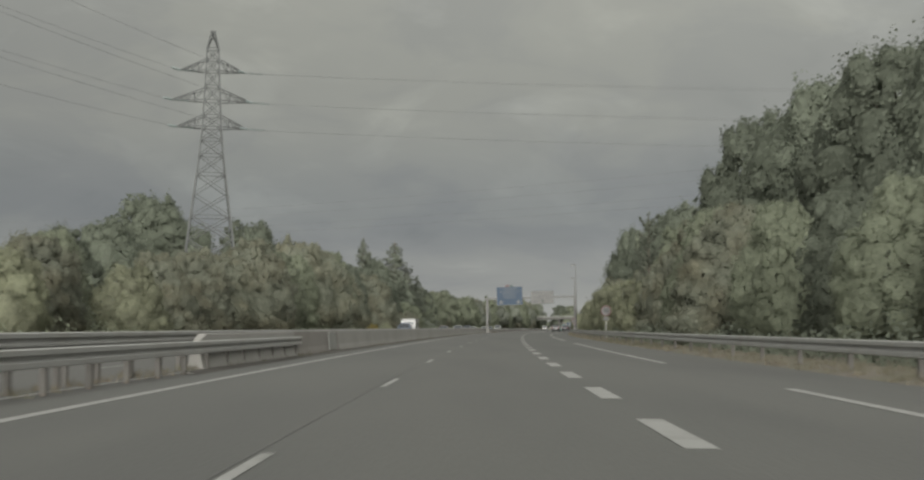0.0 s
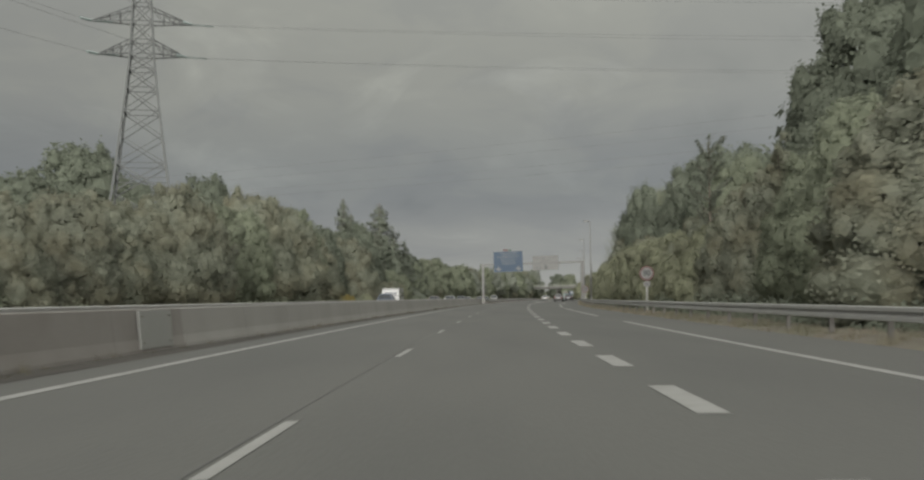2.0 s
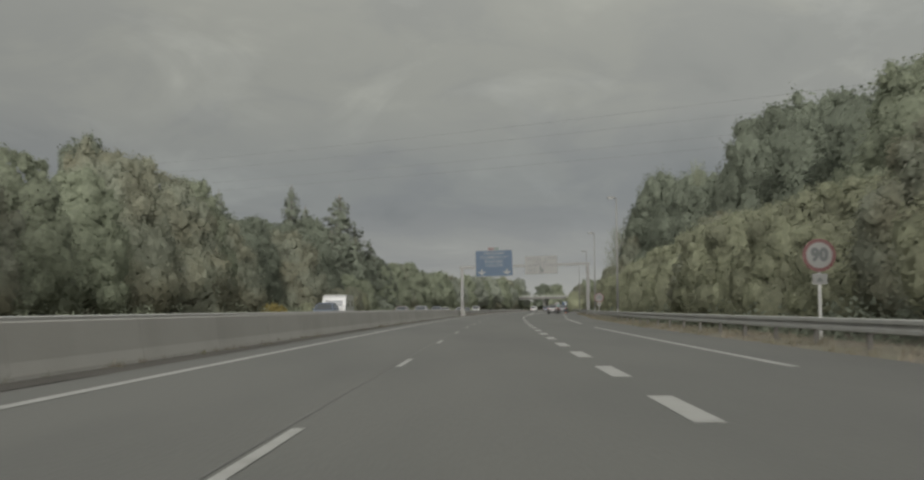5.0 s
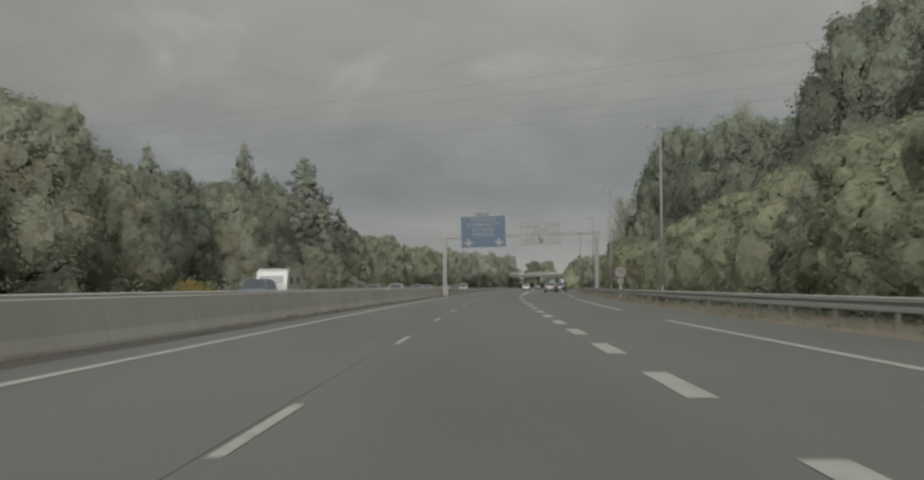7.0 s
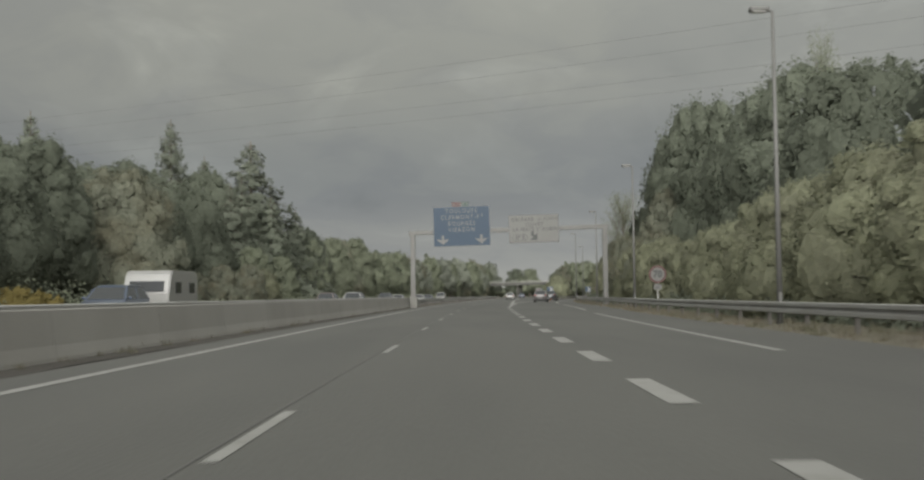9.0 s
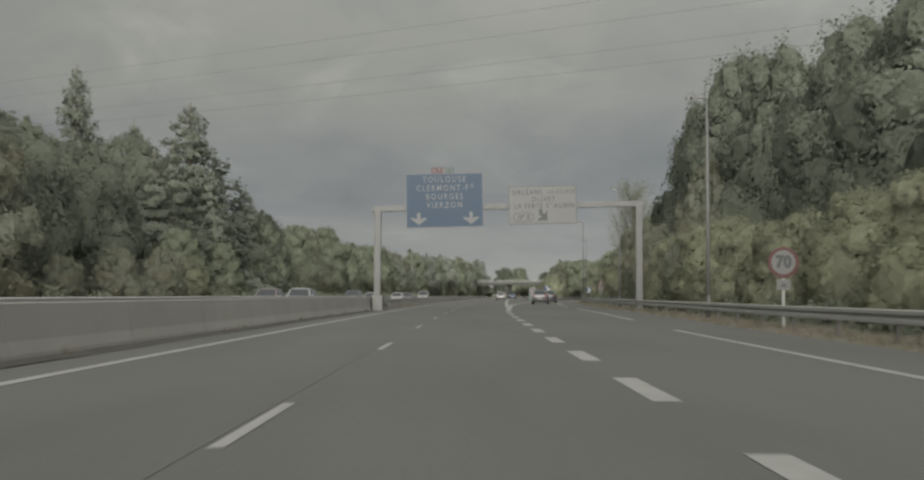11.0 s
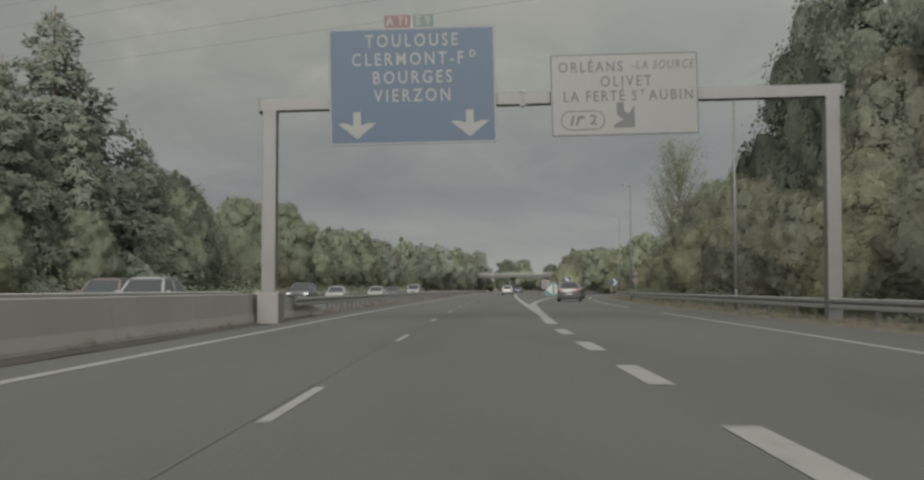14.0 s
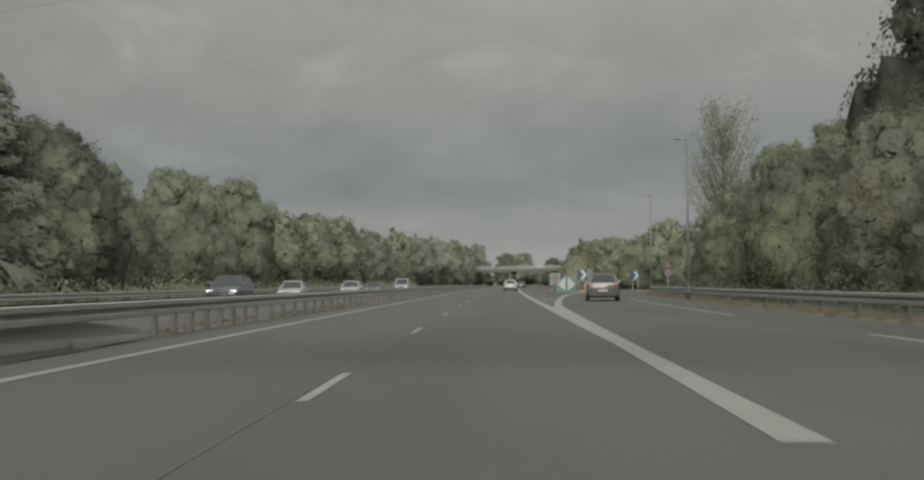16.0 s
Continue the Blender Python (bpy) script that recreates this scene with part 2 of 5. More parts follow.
def box(bm, size, at=(0, 0, 0), m=None, bevel=0.0):
    r = bmesh.ops.create_cube(bm, size=1.0, matrix=(m or Matrix()) @ Matrix.Translation(at) @ Matrix.Diagonal((*size, 1)))
    if bevel:
        es = list({e for v in r["verts"] for e in v.link_edges})
        bmesh.ops.bevel(bm, geom=es, offset=bevel, segments=2, affect="EDGES", profile=0.5)
    return bm


def cyl(bm, r1, r2, depth, m=None, seg=12):
    bmesh.ops.create_cone(bm, cap_ends=True, segments=seg, radius1=r1, radius2=r2, depth=depth, matrix=m or Matrix())
    return bm


def bar(bm, a, b, w, w2=None):
    """A square member from a to b."""
    a, b = Vector(a), Vector(b)
    v = b - a
    m = Matrix.Translation((a + b) / 2) @ v.to_track_quat("Z", "Y").to_matrix().to_4x4() @ Matrix.Diagonal((w, w2 or w, v.length, 1))
    bmesh.ops.create_cube(bm, size=1.0, matrix=m)
    return bm


def rod(bm, a, b, r, r2=None, seg=8):
    a, b = Vector(a), Vector(b)
    v = b - a
    bmesh.ops.create_cone(bm, cap_ends=True, segments=seg, radius1=r, radius2=r if r2 is None else r2, depth=v.length,
                          matrix=Matrix.Translation((a + b) / 2) @ v.to_track_quat("Z", "Y").to_matrix().to_4x4())
    return bm


def loft(rings):
    bm = bmesh.new()
    vs = [[bm.verts.new(p) for p in r] for r in rings]
    n = len(vs[0])
    for a, b in zip(vs, vs[1:]):
        for j in range(n):
            bm.faces.new((a[j], a[(j + 1) % n], b[(j + 1) % n], b[j]))
    bm.faces.new(vs[0])
    bm.faces.new(vs[-1])
    bmesh.ops.recalc_face_normals(bm, faces=bm.faces)
    return bm


def sweep(profile, s0, s1, step=2.0, base=None, closed=True, caps=True):
    """A profile of (d, z) points carried along the road; base(s) shifts it sideways."""
    n = max(1, int(math.ceil((s1 - s0) / step)))
    bm = bmesh.new()
    rings = []
    for i in range(n + 1):
        s = s0 + (s1 - s0) * i / n
        sh = base(s) if base else 0.0
        rings.append([bm.verts.new(rd(s, sh + d, z)) for d, z in profile])
    k = len(profile)
    for a, b in zip(rings, rings[1:]):
        for j in range(k if closed else k - 1):
            bm.faces.new((a[j], a[(j + 1) % k], b[(j + 1) % k], b[j]))
    if closed and caps:
        bm.faces.new(rings[0][::-1])
        bm.faces.new(rings[-1])
    bmesh.ops.recalc_face_normals(bm, faces=bm.faces)
    return bm


def strip(d0, d1, s0, s1, z, step=2.0, z1=None):
    """A flat band between two lateral lines (numbers or functions of s)."""
    f0 = d0 if callable(d0) else (lambda s: d0)
    f1 = d1 if callable(d1) else (lambda s: d1)
    n = max(1, int(math.ceil((s1 - s0) / step)))
    bm = bmesh.new()
    prev = None
    for i in range(n + 1):
        s = s0 + (s1 - s0) * i / n
        cur = (bm.verts.new(rd(s, f0(s), z)), bm.verts.new(rd(s, f1(s), z if z1 is None else z1)))
        if prev:
            bm.faces.new((prev[0], prev[1], cur[1], cur[0]))
        prev = cur
    return bm


# ---- ground and roads ----
def ground_sheet():
    bm = bmesh.new()
    bmesh.ops.create_grid(bm, x_segments=40, y_segments=40, size=2500, matrix=Matrix.Translation((0, 400, -0.30)))
    return tagged(part("ground", bm, M_GRASS), "flat green and dry-brown grassland reaching the horizon", "ground", kind="structure")


ground_sheet()
S_A, S_B = -90.0, 900.0
road = tagged(part("road", strip(-6.1, lambda s: right_edge(s) + 2.4, S_A, S_B, 0.0, 3.0), M_ASPHALT),
              "grey asphalt motorway carriageway with white lane markings", "road", kind="structure")
tagged(part("road_opposite", strip(-20.0, -7.6, S_A, S_B, -0.152, 3.0), M_ASPHALT_OLD),
       "grey asphalt opposite carriageway behind the median barrier", "road", kind="structure")
median = tagged(part("median_strip", strip(-7.6, -6.1, S_A, S_B, -0.15, 3.0, -0.004), M_ASPHALT_OLD),
                "dusty paved strip under the median barrier", "median", kind="structure")


def verge_profile(side):
    """Earth shoulders that rise a little from the asphalt's edge."""
    bm = bmesh.new()
    rows = []
    for i in range(331):
        s = S_A + i * 3.0
        e = right_edge(s) + 2.4 if side > 0 else 20.0
        pts = [(0.0, -0.03), (0.25, 0.03), (1.0, 0.08), (2.4, 0.05), (5.0, 0.15), (9.0, 0.1), (14.0, -0.2)]
        rows.append([bm.verts.new(rd(s, side * (e + d), z + (0 if side > 0 else -0.15) + 0.05 * noise.noise(Vector((s * 0.3, d, side))) * min(1, d))) for d, z in pts])
    for a, b in zip(rows, rows[1:]):
        for j in range(len(a) - 1):
            bm.faces.new((a[j], a[j + 1], b[j + 1], b[j]) if side > 0 else (a[j + 1], a[j], b[j], b[j + 1]))
    return bm


tagged(part("verge_right", verge_profile(1), M_EARTH, smooth=True), "dry earth and sparse grass verge beside the road", "verge", kind="structure")
tagged(part("verge_left", verge_profile(-1), M_EARTH, smooth=True), "dry earth and grass verge beside the opposite carriageway", "verge", kind="structure")
tagged(part("bitumen_seam", strip(-1.82, -1.793, S_A, 420, 0.004, 3.0), M_JOINT), "dark bitumen seam along the lane line", "road seam", kind="structure")


# ---- road markings ----
def marking(name, bm, label, group):
    return tagged(part(name, bm, M_PAINT), label, "road marking", group, kind="structure")


marking("edge_line_left", strip(-5.29, -5.09, S_A, 700, 0.006, 3.0), "continuous white edge line beside the median", "")
for k in range(-6, 45):
    s = 8.95 + 13 * k
    marking("lane_dash", strip(-1.745, -1.635, s - 3, s, 0.006), "short white dash between two lanes", "lane dashes")
for k in range(-9, 33):
    s = -0.72 + 6.5 * k
    if s < 211:
        marking("exit_dash", strip(1.70, 1.99, s - 3, s, 0.006), "thick white dash along the exit lane", "exit lane dashes")
for k in range(-2, 8):
    s = 31.3 + 52 * k
    marking("edge_dash", strip(lambda q: right_edge(q) - 0.1, lambda q: right_edge(q) + 0.1, s, s + 39, 0.006), "long white edge line dash beside the shoulder", "edge dashes")
marking("gore_band", strip(gore_left, lambda s: gore_right(s) + 0.19, 211.5, 253, 0.006), "broad white band where the exit parts from the motorway", "")
marking("gore_line_left", strip(gore_left, lambda s: gore_left(s) + 0.38, 253, 420, 0.006), "broad white line along the through lane after the exit", "")
marking("gore_line_right", strip(lambda s: gore_right(s) - 0.19, lambda s: gore_right(s) + 0.19, 253, 345, 0.006), "broad white line along the exit lane", "")
for k in range(7):
    s = 256 + 4.2 * k
    marking("gore_hatch", strip(2.5, lambda q: gore_right(q) - 0.3, s, s + 0.9, 0.006, 0.5), "white hatch bar in the gore", "gore hatching")
marking("opposite_edge_line", strip(-7.95, -7.78, S_A, 700, -0.146, 3.0), "continuous white edge line of the opposite carriageway", "")
for k in range(-4, 35):
    for d in (-11.2, -14.7):
        marking("opposite_dash", strip(d - 0.08, d + 0.08, 6 + 13 * k, 9 + 13 * k, -0.146), "short white dash on the opposite carriageway", "opposite dashes")


# ---- guardrails ----
W_BEAM = [(0.0, 0.0), (-0.08, 0.02), (-0.08, 0.10), (-0.01, 0.135), (-0.01, 0.175), (-0.08, 0.21), (-0.08, 0.29), (0.0, 0.31)]


def beam_profile(face, top):
    """W-shaped sheet, 5 mm thick; face -1 looks to the left of the road."""
    out = [(-face * d, top - 0.31 + z) for d, z in W_BEAM]
    return out + [(d - face * 0.006, z) for d, z in out[::-1]]


def c_post_mesh(name, h, w=0.12, depth=0.10):
    bm = bmesh.new()
    box(bm, (depth, 0.008, h), (0, -w / 2, h / 2))
    box(bm, (depth, 0.008, h), (0, w / 2, h / 2))
    box(bm, (0.008, w, h), (depth / 2, 0, h / 2))
    me = bpy.data.meshes.new(name)
    bm.to_mesh(me)
    bm.free()
    me.materials.append(M_POST)
    return me


POST_MESH = c_post_mesh("post", 0.72, 0.09, 0.10)


def guardrail(label, base, s0, s1, faces, spacing, top=0.74, bottom=-0.05, start=None, dense=0, lift=0.0, rows=2):
    g = thing("guardrail", Matrix(), label, "guardrail", "guardrails")
    for f, off in faces:
        part("beam", sweep(beam_profile(f, top + lift), s0, s1, 2.0, lambda s: base(s) + off), M_GALV, g, "corrugated grey steel beam")
    for f, off in faces[:rows]:
        s, k = start if start is not None else s0 + 0.6, 0
        while s < s1:
            share("post", POST_MESH, g, rdm(s, base(s) + off + (0.07 if f < 0 else -0.07), bottom + lift))
            k += 1
            s += 1.33 if k < dense else spacing
    return g


guardrail("galvanised steel guardrail with corrugated beam beside the shoulder", rail_line, -60, 302, [(-1, 0.0)], 4.0)
guardrail("galvanised double guardrail on the median before the concrete wall", lambda s: 0.0, -60, 40, [(1, -6.78), (-1, -7.5)], 2.0, top=0.70, start=-58.7)
guardrail("galvanised double guardrail on the median after the sign gantry", lambda s: 0.0, 218.6, 470, [(1, -6.78), (-1, -7.5)], 2.0, top=0.70, start=226.6, dense=8, rows=1)
guardrail("galvanised guardrail curving along the inner side of the exit ramp", lambda s: gore_right(s) + 1.9, 334, 440, [(-1, 0.0)], 4.0)
guardrail("galvanised guardrail beside the through lane behind the exit", lambda s: 6.0, 338, 480, [(1, 0.0)], 4.0)
guardrail("galvanised guardrail behind the concrete median wall", lambda s: 0.0, -60, 216, [(1, -8.25)], 4.0, top=1.08, lift=-0.15, start=-58.0)
guardrail("galvanised guardrail along the far edge of the opposite carriageway", lambda s: 0.0, -60, 600, [(1, -20.4)], 4.0, top=0.78, lift=-0.15)


# ---- concrete median wall, cast in pieces ----
WALL = [(-0.27, -0.16), (-0.25, 0.10), (-0.19, 0.30), (-0.11, 0.865), (-0.09, 0.885), (0.09, 0.885), (0.11, 0.865), (0.19, 0.30), (0.25, 0.10), (0.27, -0.08)]


def median_wall():
    g = thing("concrete_barrier", Matrix(), "weathered grey concrete median wall cast in long pieces", "barrier", kind="structure")
    s = 27.6
    while s < 216:
        e = min(s + (4.4 if 45 < s < 50 else 6.0), 216.5)
        stained = 39 < s < 49
        part("wall_piece", sweep([(d, z - 0.02) for d, z in WALL], s + 0.006, e - 0.006, 2.0, lambda q: -7.05), M_CONCRETE_BROWN if stained else M_CONCRETE, g,
             "brown-stained concrete piece" if stained else "")
        s = e
    for a, b, tall in ((27.6, 27.0, 0.8), (216.5, 226.0, 0.22)):
        bm = bmesh.new()
        rings = []
        for f in (0.0, 0.35, 0.7, 1.0):
            q = a + (b - a) * f
            k = 1 - (1 - tall) * f
            rings.append([bm.verts.new(rd(q, -7.05 + d * (1 - 0.2 * f), z * k - 0.02)) for d, z in WALL])
        for r0, r1 in zip(rings, rings[1:]):
            for j in range(len(WALL)):
                bm.faces.new((r0[j], r0[(j + 1) % len(WALL)], r1[(j + 1) % len(WALL)], r1[j]))
        bm.faces.new(rings[-1])
        bm.faces.new(rings[0])
        bmesh.ops.recalc_face_normals(bm, faces=bm.faces)
        part("sloping_end", bm, M_CONCRETE, g, "sloping end of the concrete wall")
    cover = thing("cover_plate", rdm(47.95, -6.79) @ Matrix.Rotation(radians(-5), 4, "Y"), "pale flat steel plate fixed against the concrete wall", "plate")
    part("plate", box(bmesh.new(), (0.03, 2.1, 0.76), (0, 0, 0.46), bevel=0.008), M_PANEL, cover)
    for y in (-0.9, 0.9):
        for z in (0.2, 0.72):
            part("bolt", cyl(bmesh.new(), 0.02, 0.02, 0.03, Matrix.Translation((0.02, y, z)) @ Matrix.Rotation(radians(90), 4, "Y"), 8), M_POST, cover)
    return g


median_wall()
tagged(part("dirt_strip", strip(-6.80, lambda s: -6.42 + 0.06 * math.sin(s * 0.31) + 0.04 * math.sin(s * 1.3), 25, 222, 0.02, 1.0, -0.028), M_DIRT), "dark brown dirt gathered at the foot of the wall", "dirt", kind="structure")


# ---- lettering ----
def letters(name, text, height, m, mat, parent, squeeze=1.0, spacing=1.15, weight=0.0, shear=0.0, depth=0.004):
    """Raised letters of that cap height, centred on m, in its x-z plane facing -y."""
    cu = bpy.data.curves.new(name, "FONT")
    cu.body, cu.size, cu.extrude, cu.align_x, cu.align_y = text, height / 0.70, depth, "CENTER", "CENTER"
    cu.space_character, cu.offset, cu.shear = spacing, weight, shear
    cu.resolution_u = 3
    tmp = bpy.data.objects.new("tmp", cu)
    me = bpy.data.meshes.new_from_object(tmp)
    bpy.data.objects.remove(tmp)
    bpy.data.curves.remove(cu)
    me.transform(Matrix.Rotation(radians(90), 4, "X") @ Matrix.Diagonal((squeeze, 1, 1, 1)))
    me.materials.clear()
    me.materials.append(mat)
    # part the text into its characters
    bm = bmesh.new()
    bm.from_mesh(me)
    bpy.data.meshes.remove(me)
    seen, groups = set(), []
    for v0 in bm.verts:
        if v0 in seen:
            continue
        seen.add(v0)
        stack, isle = [v0], []
        while stack:
            v = stack.pop()
            isle.append(v)
            for e in v.link_edges:
                o = e.other_vert(v)
                if o not in seen:
                    seen.add(o)
                    stack.append(o)
        groups.append([min(v.co.x for v in isle), max(v.co.x for v in isle), set(isle)])
    groups.sort(key=lambda q: q[0])
    chars = []
    for lo, hi, vs in groups:
        if chars and lo < chars[-1][1] - 0.3 * min(hi - lo, chars[-1][1] - chars[-1][0]):
            chars[-1] = [chars[-1][0], max(hi, chars[-1][1]), chars[-1][2] | vs]
        else:
            chars.append([lo, hi, vs])
    for lo, hi, vs in chars:
        one = bmesh.new()
        made = {v: one.verts.new(v.co) for v in bm.verts if v in vs}
        for f in bm.faces:
            if f.verts[0] in vs:
                one.faces.new([made[v] for v in f.verts])
        part(name, one, mat, parent).matrix_local = m
    bm.free()


def rounded_plate(bm, w, h, r, y0, y1, at=(0, 0), seg=5):
    """A plate with rounded corners in the x-z plane, from y0 to y1."""
    pts = []
    for cx, cz, a0 in ((w / 2 - r, h / 2 - r, 0), (-w / 2 + r, h / 2 - r, 90), (-w / 2 + r, -h / 2 + r, 180), (w / 2 - r, -h / 2 + r, 270)):
        for i in range(seg + 1):
            a = radians(a0 + 90 * i / seg)
            pts.append((at[0] + cx + r * math.cos(a), at[1] + cz + r * math.sin(a)))
    return plate(bm, pts, y0, y1)


def plate(bm, pts, y0, y1):
    a = [bm.verts.new((x, y0, z)) for x, z in pts]
    b = [bm.verts.new((x, y1, z)) for x, z in pts]
    n = len(pts)
    fs = [bm.faces.new(a), bm.faces.new(b[::-1])]
    for i in range(n):
        fs.append(bm.faces.new((a[i], b[i], b[(i + 1) % n], a[(i + 1) % n])))
    bmesh.ops.recalc_face_normals(bm, faces=fs)
    return bm


def ring_plate(bm, w, h, t, r, y0, y1, at=(0, 0)):
    """A rounded frame of thickness t."""
    def outline(w, h, r):
        pts = []
        for cx, cz, a0 in ((w / 2 - r, h / 2 - r, 0), (-w / 2 + r, h / 2 - r, 90), (-w / 2 + r, -h / 2 + r, 180), (w / 2 - r, -h / 2 + r, 270)):
            for i in range(6):
                a = radians(a0 + 18 * i)
                pts.append((at[0] + cx + r * math.cos(a), at[1] + cz + r * math.sin(a)))
        return pts
    o, i = outline(w, h, r), outline(w - 2 * t, h - 2 * t, max(0.004, r - t))
    loops = [[bm.verts.new((x, y, z)) for x, z in pts] for pts, y in ((o, y0), (i, y0), (i, y1), (o, y1))]
    n = len(o)
    for a, b in zip(loops, loops[1:] + loops[:1]):
        for j in range(n):
            bm.faces.new((a[j], a[(j + 1) % n], b[(j + 1) % n], b[j]))
    bmesh.ops.recalc_face_normals(bm, faces=bm.faces)
    return bm


# ---- sign gantry ----
G_S, G_L, G_R, G_TOP = 212.5, -6.45, 10.22, 6.62
G_TILT = Matrix.Translation((1.9, 0, G_TOP)) @ Matrix.Rotation(radians(-1.3), 4, "Y") @ Matrix.Translation((-1.9, 0, -G_TOP))


def gantry():
    m = rdm(G_S, 0)
    g = thing("sign_gantry", m, "pale grey steel portal gantry spanning the carriageway", "gantry")
    for d, z0 in ((G_L, 0.86), (G_R, 0.0)):
        zt = G_TOP - 0.10 + 0.0227 * (d - 1.9)
        bm = box(bmesh.new(), (0.42, 0.42, zt - z0), (d, 0, (z0 + zt) / 2), bevel=0.02)
        part("column", bm, M_GANTRY, g)
        bm = bmesh.new()
        box(bm, (0.72, 0.72, 0.04), (d, 0, z0 + 0.02))
        for a in (-1, 1):
            for b in (-1, 1):
                cyl(bm, 0.03, 0.03, 0.09, Matrix.Translation((d + a * 0.28, b * 0.28, z0 + 0.07)), 8)
        part("foot_plate", bm, M_GALV, g, "bolted steel foot plate")
    bm = box(bmesh.new(), (G_R - G_L + 0.62, 0.40, 0.36), ((G_R + G_L) / 2, 0, G_TOP + 0.06), bevel=0.02)
    part("beam", bm, M_GANTRY, g).matrix_local = G_TILT
    for d in (G_L - 0.31, 1.1, G_R + 0.31):
        part("flange", box(bmesh.new(), (0.05, 0.48, 0.46), (d, 0, G_TOP + 0.06), bevel=0.008), M_GANTRY, g).matrix_local = G_TILT
    for z in (G_TOP - 0.15, G_TOP + 0.27):
        bm = cyl(bmesh.new(), 0.022, 0.022, 0.2, Matrix.Translation((1.1, -0.24, z)) @ Matrix.Rotation(radians(90), 4, "Y"), 6)
        part("bolt", bm, M_GALV, g).matrix_local = G_TILT
    bm = box(bmesh.new(), (0.62, 1.0, 0.92), (0, 0, 0.44), bevel=0.02)
    pb = thing("gantry_base", m @ Matrix.Translation((G_L + 0.05, 0, 0)), "pale concrete pedestal under the gantry column", "pedestal")
    part("pedestal", bm, M_CONCRETE_PALE, pb)
    return m


def down_arrow(bm, x, z, w, h, y0, y1):
    s = w / 2
    pts = [(x, z - h / 2), (x + s, z + 0.08 * h), (x + 0.30 * w, z + 0.10 * h), (x + 0.10 * w, z + 0.0 * h), (x + 0.10 * w, z + h / 2), (x - 0.10 * w, z + h / 2),
           (x - 0.10 * w, z + 0.0 * h), (x - 0.30 * w, z + 0.10 * h), (x - s, z + 0.08 * h)]
    return plate(bm, pts, y0, y1)


def hangers(g, xs, z0, z1):
    for x in xs:
        part("bracket", box(bmesh.new(), (0.09, 0.10, z1 - z0), (x, -0.26, (z0 + z1) / 2)), M_GALV, g)


def blue_sign(m):
    w, z0, z1 = 4.94, 5.38, 8.86
    h, cz = z1 - z0, (z0 + z1) / 2
    g = thing("direction_sign", m @ G_TILT @ Matrix.Translation((-2.16, 0, 0)), "blue motorway direction sign with white town names and arrows", "road sign", "gantry signs")
    part("panel", rounded_plate(bmesh.new(), w, h, 0.06, -0.36, -0.31, (0, cz)), M_BLUE, g)
    part("border", ring_plate(bmesh.new(), w - 0.02, h - 0.02, 0.045, 0.06, -0.364, -0.36, (0, cz)), M_WHITE, g, "thin white border")
    hangers(g, (-1.6, 0, 1.6), z0 + 0.1, z1 - 0.1)
    ch = 0.37
    for text, x, z in (("TOULOUSE", 0.0, 8.45), ("CLERMONT-F", -0.13, 7.90), ("BOURGES", 0.0, 7.35), ("VIERZON", 0.0, 6.81)):
        letters("letter", text, ch, Matrix.Translation((x, -0.366, z)), M_WHITE, g, 0.82, 1.36, 0.006)
    letters("letter", "D", 0.2, Matrix.Translation((1.80, -0.366, 8.02)), M_WHITE, g, 0.92, 1.1, 0.008)
    for x in (-1.66, 1.68):
        part("arrow", down_arrow(bmesh.new(), x, 5.96, 1.14, 0.80, -0.372, -0.36), M_WHITE, g, "white arrow pointing down")
    g2 = thing("route_number_sign", m @ G_TILT @ Matrix.Translation((-2.16, 0, 0)), "small red and green route number plates above the blue sign", "road sign", "gantry signs")
    part("red_plate", rounded_plate(bmesh.new(), 0.80, 0.38, 0.04, -0.36, -0.32, (-0.40, 9.04)), M_RED, g2, "red plate with white characters")
    part("green_plate", rounded_plate(bmesh.new(), 0.62, 0.38, 0.04, -0.36, -0.32, (0.35, 9.04)), M_GREEN, g2, "green plate with white characters")
    part("bracket", box(bmesh.new(), (0.9, 0.05, 0.7), (0, -0.30, 8.85)), M_GALV, g2)
    letters("letter", "A 71", 0.25, Matrix.Translation((-0.40, -0.366, 9.04)), M_WHITE, g2, 0.9, 1.1, 0.008)
    letters("letter", "E 9", 0.25, Matrix.Translation((0.35, -0.366, 9.04)), M_WHITE, g2, 0.9, 1.1, 0.008)


